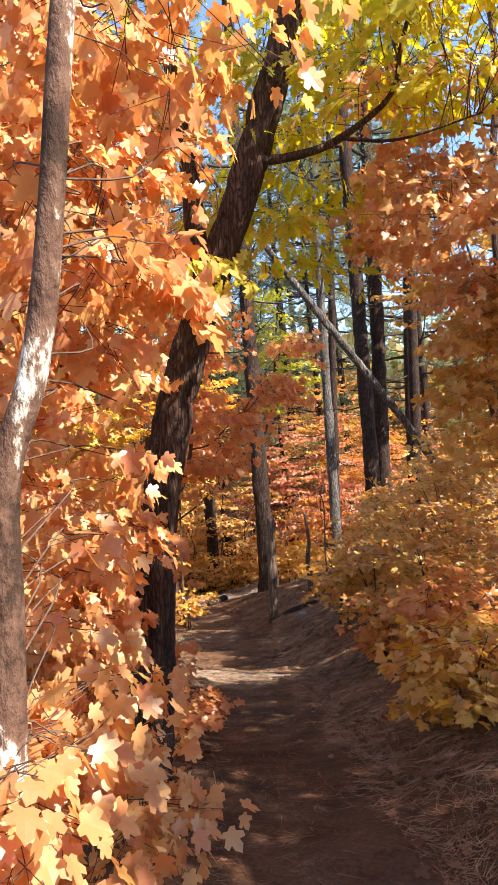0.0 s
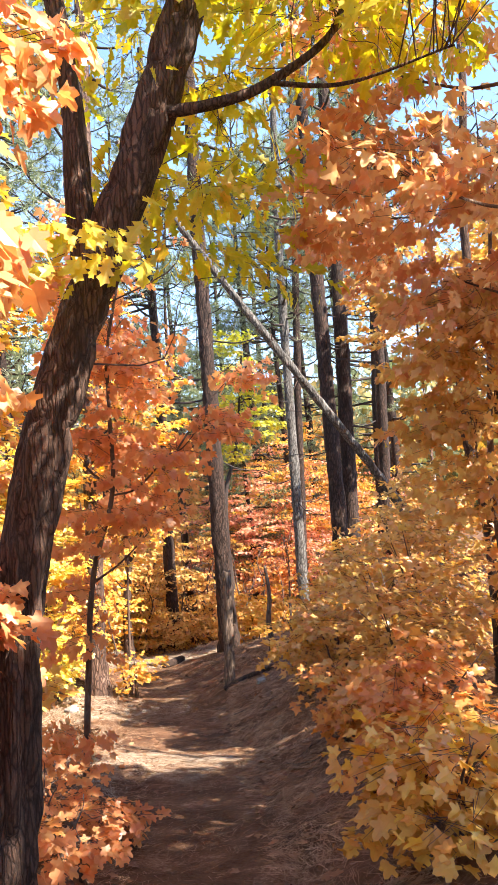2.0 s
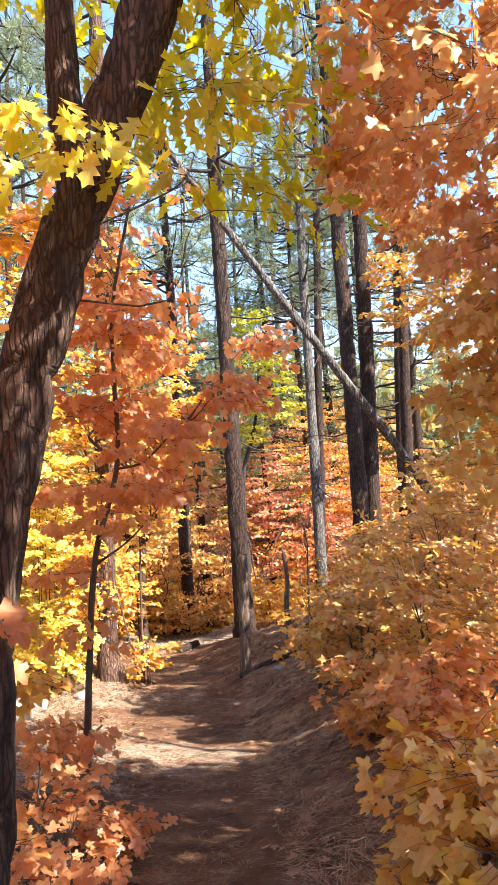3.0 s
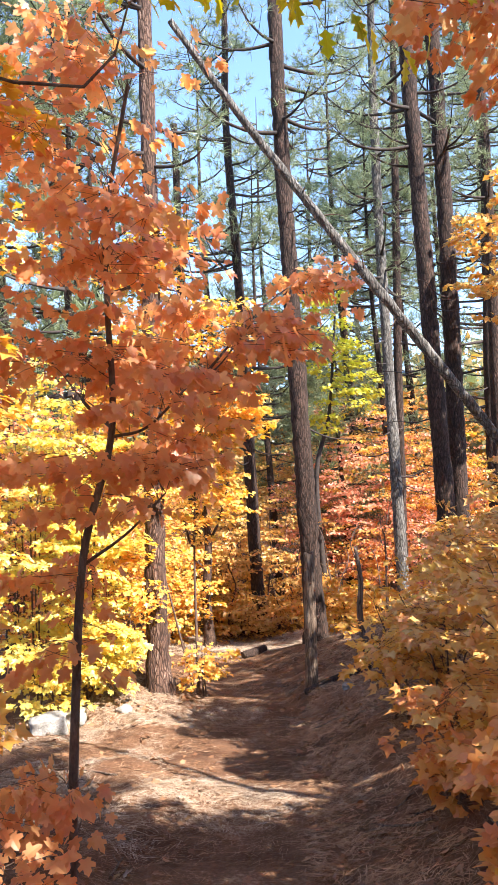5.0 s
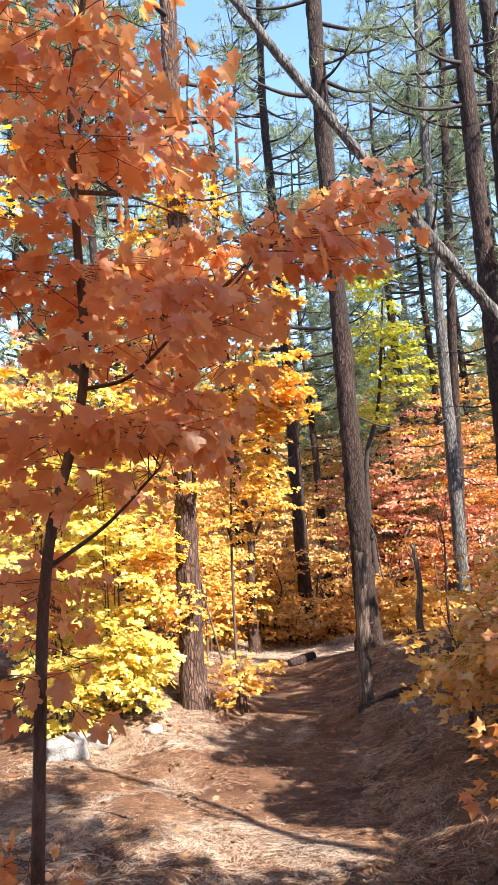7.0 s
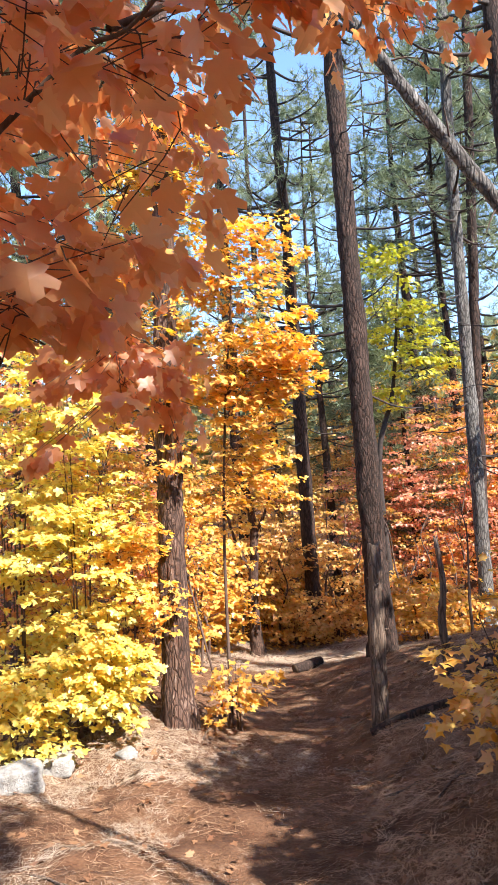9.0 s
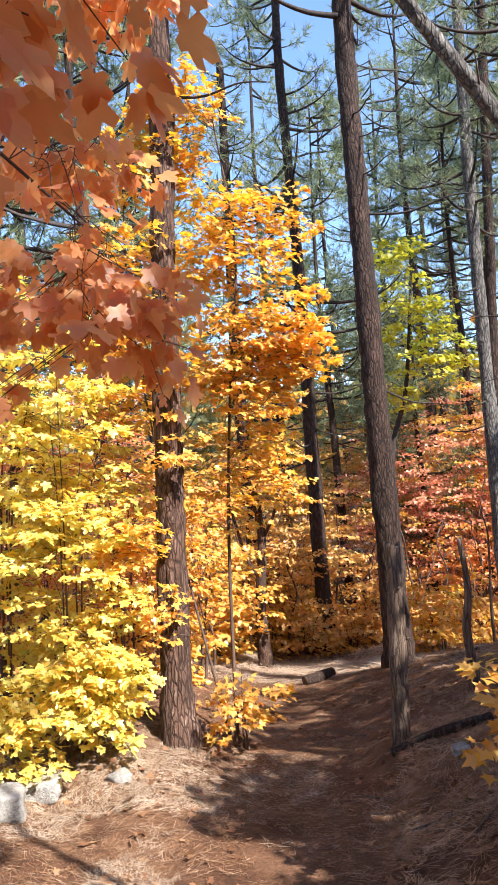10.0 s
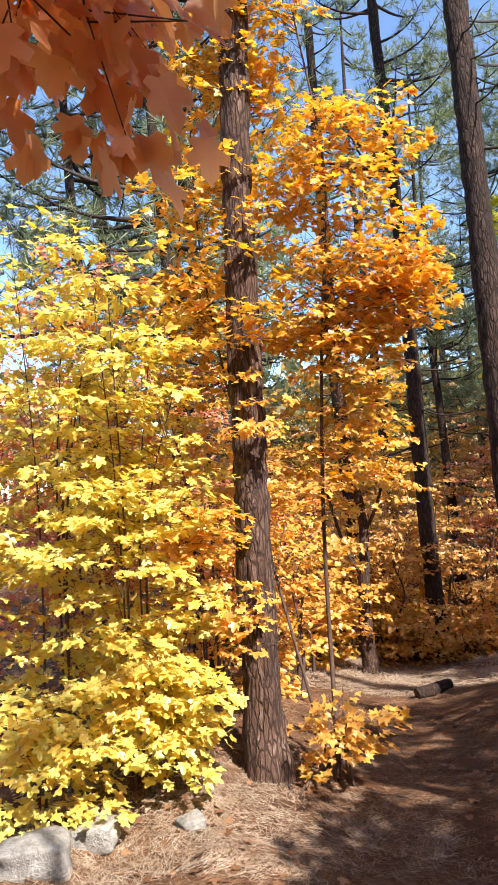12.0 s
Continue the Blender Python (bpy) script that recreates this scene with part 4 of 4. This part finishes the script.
for i, (x, y, h_, mat) in enumerate(spots):
    tint = {m_crimson: "crimson and pink", m_orange: "orange", m_gold: "golden", m_olive: "olive-gold"}[mat]
    far = y > 19
    shrub(x, y, h_, 0.34 * h_ + 0.35, mat, tint + " maple thicket in the woods beside the trail", int((26 + 17 * h_) * (0.35 if y < 1 or x > 6 or (x < -4 and y < 12) else 1)), 200 + i, 0.10 if far else 0.09, KITE if y > 21 or y < 1 or x > 6 or x < -4 else MAPLE_LO, 48 if far else 42, "maple_thicket", "thickets in the woods",
          0.5, 0.65, 0.34, 1, 5)
z = H(0.5, 24)
broadleaf("yellow_green_tree", (0.5, 24, z), [([(0.4, 24, z), (0.25, 24, 1.1), (0.7, 24, 3.0), (1.0, 24, 5.8)], 0.09, 0.03)], [((0.95, 24, 4.9), (1.0, 0.7, 1.0), 36), ((0.65, 24, 6.4), (0.5, 0.4, 0.6), 14), ((1.45, 24, 3.6), (0.9, 0.7, 0.7), 26), ((0.5, 24, 3.0), (0.6, 0.5, 0.6), 12)],
          m_lime, "yellow-green broadleaf tree with a crooked dark stem", 0.12, MAPLE_LO, 38, 0.6, 0.32, 91, m_bough, twigs=1)
z = H(-2.4, 20.5)
broadleaf("maple_tree", (-2.4, 20.5, z), [([(-2.4, 20.5, z - 0.06), (-2.44, 20.5, z + 1.2), (-2.36, 20.5, z + 2.6), (-2.6, 20.5, z + 4.4), (-2.5, 20.4, z + 6.6)], 0.13, 0.04)],
          [((-2.4, 20.4, z + 5.6), (1.1, 0.8, 1.3), 50), ((-2.9, 20.3, z + 3.6), (0.8, 0.6, 0.7), 24), ((-1.8, 20.3, z + 3.6), (0.6, 0.6, 0.6), 20), ((-2.5, 20.1, z + 1.2), (0.6, 0.4, 0.5), 12)], m_gold,
          "dark-trunked maple with golden leaves at the bend", 0.09, MAPLE_LO, 44, 0.6, 0.3, 95, m_oak, twigs=1, stem_sides=18, relief=0.14,
          limbs=[([(-2.42, 20.5, z + 1.7), (-2.7, 20.45, z + 2.2), (-2.95, 20.4, z + 3.2)], 0.055, 0.02), ([(-2.38, 20.5, z + 2.4), (-2.1, 20.45, z + 2.9), (-1.8, 20.4, z + 3.8)], 0.045, 0.015)])
# far woods, past counting
fr = np.random.default_rng(8)
n = 36000
ang = np.where(fr.random(420) < 0.62, fr.normal(0.02, 0.36, 420), fr.uniform(0, 2 * np.pi, 420))
dist = fr.uniform(42, 85, 420)
cx, cy = dist * np.sin(ang), 10 + dist * np.cos(ang)
cz = height(cx, cy) + fr.uniform(1.0, 9.0, 420)
k = fr.integers(0, 420, n)
fp = np.stack([cx[k] + fr.normal(0, 1.9, n), cy[k] + fr.normal(0, 1.9, n), cz[k] + fr.normal(0, 2.0, n)], -1)
fp[:, 2] = np.maximum(fp[:, 2], height(fp[:, 0], fp[:, 1]))
m_far = leaf_material("leaf_far_woods", [(0.08, 0.11, 0.05), (0.16, 0.18, 0.07), (0.45, 0.28, 0.06), (0.55, 0.20, 0.06)])
tagged(new("far_woods", mesh_data("far_woods", place(KITE, fp, fr.normal(0, 1, (n, 3)), fr.normal(0, 1, (n, 3)), fr.uniform(0.7, 1.3, n)), m_far)), "distant mixed green and orange woods", "woods", kind="stuff")

# ---- broken stumps, logs, rocks ----
def stump(name, pts, r0, r1, label, seed):
    rng = np.random.default_rng(seed)
    p = curve(pts, 70)
    root = thing(name, tuple(pts[0]), label, "stump", "broken stumps")
    v, t = tube(p, np.linspace(r0, r1, 70), 26, 0.16, 9, 3.0, seed, cap=True)
    top = np.arange(69 * 26, 70 * 26)
    v[top, 2] += 0.10 * (vnoise(np.arange(26) * 0.45 + seed, np.zeros(26)) - 0.4)
    part("trunk", (v, t), m_dead, root)
    for k in range(6):
        i = int(rng.uniform(8, 60))
        a = rng.uniform(0, 6.28)
        rad = np.interp(i, [0, 69], [r0, r1])
        o = p[i] + rad * 0.9 * np.array((math.cos(a), math.sin(a), 0))
        d = np.array((math.cos(a), math.sin(a), 0.35)) * rng.uniform(0.02, 0.05)
        part("branch_stub", tube([o, o + d * 0.5, o + d], [0.014, 0.011, 0.008], 7, cap=True), m_dead, root)
    return root


stump("broken_stump", [(0.20, 13.25, H(0.2, 13.25) - 0.06), (0.22, 13.25, -0.9), (0.235, 13.25, -0.3), (0.24, 13.25, 0.15)], 0.092, 0.068, "grey broken tree stump, man-high, beside the trail", 5)
stump("broken_stump", [(0.97, 14.3, H(0.97, 14.3) - 0.06), (0.97, 14.3, -1.25), (0.93, 14.3, -0.85), (0.97, 14.3, -0.4), (0.92, 14.3, 0.1)], 0.068, 0.026, "thin grey broken stump on the bank", 6)


def log(pts, r0, r1, label, seed):
    root = thing("fallen_log", tuple(np.mean(pts, axis=0)), label, "log", "fallen logs")
    p = curve(pts, 60)
    part("trunk", tube(p, np.linspace(r0, r1, 60), 20, 0.16, 9, 5.0, seed, cap=True), m_pine, root)
    d = unit((p[0] - p[1])[None])[0]
    part("cut_end", tube([p[0] - d * 0.01, p[0] + d * 0.006], [r0 * 0.9, r0 * 0.86], 20, cap=True), m_wood, root, "dark weathered sawn end")
    return root


log([(-1.30, 18.0, H(-1.30, 18.0) + 0.06), (-1.1, 18.2, (H(-1.30, 18.0) + H(-0.9, 18.4)) / 2 + 0.06), (-0.9, 18.4, H(-0.9, 18.4) + 0.06)], 0.095, 0.085, "short dark log lying across the trail's edge", 3)
log([(0.12, 13.0, H(0.12, 13.0) + 0.02), (0.5, 13.05, H(0.5, 13.05) + 0.03), (1.0, 13.1, H(1.0, 13.1) + 0.03)], 0.05, 0.04, "half-buried rotten log at the stump's foot", 4)
log([(1.15, 14.0, H(1.15, 14.0) + 0.05), (1.9, 14.2, H(1.9, 14.2) + 0.06), (2.9, 14.4, H(2.9, 14.4) + 0.05)], 0.09, 0.07, "dark fallen log on the bank", 7)


def rock(x, y, sx, sy, sz_, turn, label, seed, up=0.25):
    bm = bmesh.new()
    bmesh.ops.create_icosphere(bm, subdivisions=4, radius=1)
    for v in bm.verts:
        c = v.co
        c.x, c.y, c.z = (math.copysign(abs(a) ** 0.4, a) for a in c)
        d = noise.noise(c * 1.3 + Vector((seed, 0, 0))) * 0.22 + noise.noise(c * 4 + Vector((0, seed, 0))) * 0.09 + noise.noise(c * 11) * 0.03
        v.co = c * (1 + d)
        v.co = Vector((v.co.x * sx, v.co.y * sy, v.co.z * sz_))
    me = bpy.data.meshes.new("rock")
    bm.to_mesh(me)
    bm.free()
    for f in me.polygons:
        f.use_smooth = True
    me.materials.append(m_rock)
    ob = new("rock", me)
    ob.matrix_world = pose(x, y, H(x, y) + up * sz_, 4, -5, turn)
    return tagged(ob, label, "rock", "rocks by the trail")


rock(-2.78, 11.42, 0.20, 0.14, 0.13, 25, "pale grey squarish limestone block in the sun", 1, 0.5)
rock(-2.64, 11.86, 0.16, 0.11, 0.09, 15, "pale grey limestone block in the sun", 2, 0.5)
rock(-2.1, 12.2, 0.09, 0.07, 0.07, 40, "small brownish stone by the shrubs", 3, 0.3)
rock(0.68, 12.5, 0.07, 0.05, 0.04, 10, "small pale stone among the needles", 4, 0.3)

# ---- thin bare stems at the bend, fallen sticks ----
def bare_sapling(x, y, tall, seed, label="thin bare sapling stem at the bend"):
    rng = np.random.default_rng(seed)
    z = H(x, y)
    root = thing("bare_sapling", (x, y, z), label, "sapling", "bare saplings")
    w = 0.05 * tall
    p = curve([(x, y, z - 0.05)] + [(x + rng.normal(0, w), y + rng.normal(0, w), z + tall * f) for f in (0.3, 0.55, 0.8, 1.0)], 26)
    part("trunk", tube(p, np.linspace(0.016 + 0.006 * tall, 0.006, 26), 6), m_twig, root)
    for k in range(5):
        o = p[int(rng.uniform(8, 25))]
        d = np.array((rng.normal(0, 1), rng.normal(0, 1), 0.9)) * 0.13 * tall * rng.uniform(0.4, 1.0)
        part("branch", tube(curve([o, o + d * 0.5 + (0, 0, 0.02), o + d], 6), np.linspace(0.009, 0.003, 6), 4), m_twig, root)


rng = np.random.default_rng(61)
for k, (x, y, tall) in enumerate([(1.65, 18.2, 2.3), (-3.2, 19.6, 2.2), (-2.0, 22.8, 2.6), (-2.6, 23.0, 3.0), (-0.2, 23.5, 2.4), (0.3, 22.8, 2.8), (0.8, 23.0, 2.0), (1.2, 22.4, 2.6), (-0.7, 24.0, 3.0), (-3.3, 20.6, 3.2), (1.9, 23.2, 2.6), (-2.7, 17.1, 1.8), (-2.95, 17.8, 2.6), (3.0, 21.4, 2.4), (-1.1, 23.3, 3.2), (-0.5, 22.9, 2.2), (0.0, 24.2, 3.4), (0.6, 22.3, 1.8), (-1.6, 23.4, 3.4), (-3.0, 21.6, 2.8), (1.6, 22.0, 2.0), (2.3, 24.2, 3.4), (-0.9, 22.4, 1.6), (-2.2, 21.9, 2.4)]):
    bare_sapling(x, y, tall, 300 + k)
for k in range(16):
    y = rng.uniform(6.0, 15.0)
    x = float(np.interp(y, MID_Y, MID_X)) + (rng.uniform(0.55, 1.5) if k % 3 else -rng.uniform(0.7, 1.6))
    turn, L = rng.uniform(0, 3.14), rng.uniform(0.15, 0.5)
    pts = []
    for f in (-0.5, -0.15, 0.2, 0.5):
        px, py = x + f * L * math.cos(turn) + rng.normal(0, 0.012), y + f * L * math.sin(turn) + rng.normal(0, 0.012)
        pts.append((px, py, H(px, py) + 0.012))
    stick = thing("fallen_stick", (x, y, H(x, y)), "dry brown stick lying among the needles", "stick", "fallen sticks")
    part("stem", tube(curve(pts, 9), np.linspace(0.011, 0.004, 9), 6), m_dead, stick)
    o = np.array(pts[2])
    part("side_twig", tube([o, o + (0.05 * math.cos(turn + 0.8), 0.05 * math.sin(turn + 0.8), 0.012), o + (0.10 * math.cos(turn + 0.6), 0.10 * math.sin(turn + 0.6), 0.016)], [0.005, 0.004, 0.002], 5), m_dead, stick)

# ---- litter ----
fr = np.random.default_rng(12)


def strew(n, x0, x1, y0, y1):
    x, y = fr.uniform(x0, x1, n), fr.uniform(y0, y1, n)
    return x, y


def surface(x, y):
    e = 0.04
    z = height(x, y)
    nx, ny = (z - height(x + e, y)) / e, (z - height(x, y + e)) / e
    return np.stack([x, y, z], -1), unit(np.stack([nx, ny, np.ones_like(z)], -1))


x, y = strew(150000, -3.4, 2.6, 2.0, 18.5)
keep = vnoise(x * 1.7 + 5, y * 1.7 + 2) + 0.5 * vnoise(x * 5, y * 5 + 9) + 0.12 * (x < -0.6) * (y > 8) > 0.66
keep &= ((np.abs(x - np.interp(y, MID_Y, MID_X)) > 0.4) | (y > 8.2) | (fr.random(len(x)) < 0.3)) & ((y > 5.5) | (fr.random(len(x)) < 0.5))
x, y = x[keep], y[keep]
pos, nrm = surface(x, y)
n = len(x)
swirl = vnoise(x * 1.1 + 30, y * 1.1) * 9
a = swirl + fr.normal(0, 0.7, n)
along = np.stack([np.cos(a), np.sin(a), fr.normal(0.02, 0.10, n)], -1)
along = along - (along * nrm).sum(1, keepdims=True) * nrm * 0.85
straw = (np.array([(-0.016, 0, 0), (0.016, 0, 0), (0, 1, 0.04)], float), np.array([(0, 1, 2)]))
tagged(new("needle_litter", mesh_data("needle_litter", place(straw, pos + nrm * 0.008, along, nrm + fr.normal(0, 0.3, (n, 3)), fr.uniform(0.06, 0.15, n)), m_straw, soft=False)),
       "dry brown pine needles strewn over the trail", "litter", kind="stuff")
x, y = strew(85000, 0.2, 2.6, 2.5, 17.5)
keep = (x - np.interp(y, MID_Y, MID_X) > 0.45) & (vnoise(x * 2.3 + 8, y * 2.3 + 31) + 0.4 * vnoise(x * 7, y * 7) + fr.normal(0, 0.15, len(x)) > 0.55)
x, y = x[keep], y[keep]
pos, nrm = surface(x, y)
n = len(x)
a = vnoise(x * 1.2 + 12, y * 1.2 + 50) * 10 + fr.normal(0, 0.9, n)
along = np.stack([np.cos(a), np.sin(a), fr.normal(0.05, 0.16, n)], -1)
along = along - (along * nrm).sum(1, keepdims=True) * nrm * 0.8
tagged(new("bank_needle_litter", mesh_data("bank_needle_litter", place(straw, pos + nrm * 0.012, along, nrm + fr.normal(0, 0.35, (n, 3)), fr.uniform(0.08, 0.17, n)), m_matted, soft=False)),
       "dry brown pine needles matted over the bank", "litter", kind="stuff")
# pale needles paint the sun patch: shoulder, and trail round y = 9.4
x, y = strew(85000, -3.3, 0.8, 7.9, 13.7)
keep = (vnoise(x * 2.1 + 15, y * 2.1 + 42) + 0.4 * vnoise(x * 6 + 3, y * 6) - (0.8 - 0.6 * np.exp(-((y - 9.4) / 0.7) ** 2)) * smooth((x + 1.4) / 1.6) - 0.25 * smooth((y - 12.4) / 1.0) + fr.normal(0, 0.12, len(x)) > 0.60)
x, y = x[keep], y[keep]
pos, nrm = surface(x, y)
n = len(x)
a = vnoise(x * 1.3 + 70, y * 1.3) * 10 + fr.normal(0, 0.8, n)
along = np.stack([np.cos(a), np.sin(a), fr.normal(0.03, 0.12, n)], -1)
along = along - (along * nrm).sum(1, keepdims=True) * nrm * 0.85
tagged(new("sunlit_needle_litter", mesh_data("sunlit_needle_litter", place(straw, pos + nrm * 0.012, along, nrm + fr.normal(0, 0.3, (n, 3)), fr.uniform(0.06, 0.14, n)), m_pale, soft=False)),
       "pale dry pine needles, sunlight put into their colour, on shoulder and trail", "litter", kind="stuff")
# same pale needles at the bend, brightening the trail as if sunlit
x, y = strew(16000, -4.0, 1.6, 18.2, 22.2)
pos, nrm = surface(x, y)
n = len(x)
a = vnoise(x * 1.3 + 20, y * 1.3) * 10 + fr.normal(0, 0.8, n)
along = np.stack([np.cos(a), np.sin(a), fr.normal(0.03, 0.1, n)], -1)
tagged(new("far_needle_litter", mesh_data("far_needle_litter", place(straw, pos + nrm * 0.02, along, nrm + fr.normal(0, 0.3, (n, 3)), fr.uniform(0.16, 0.34, n)), m_pale, soft=False)),
       "pale dry pine needles painting sunlight on the trail at the bend", "litter", kind="stuff")
x, y = strew(2300, -3.2, 2.8, 2.0, 17.0)
d = np.abs(x - np.interp(y, MID_Y, MID_X))
keep = (d > 0.35) | (fr.random(len(x)) < 0.06)
x, y = x[keep], y[keep]
pos, nrm = surface(x, y)
n = len(x)
m_fallen = leaf_material("leaf_fallen", [(0.09, 0.04, 0.022), (0.17, 0.08, 0.042), (0.26, 0.135, 0.07), (0.38, 0.21, 0.11)], 0.15, gloss=0.2)
tagged(new("fallen_leaves", mesh_data("fallen_leaves", place(MAPLE, pos + nrm * 0.02, fr.normal(0, 1, (n, 3)) * np.array((1, 1, 0.2)), nrm + fr.normal(0, 0.3, (n, 3)), fr.uniform(0.04, 0.075, n)), m_fallen)),
       "fallen brown and orange maple leaves on the ground", "litter", kind="stuff")
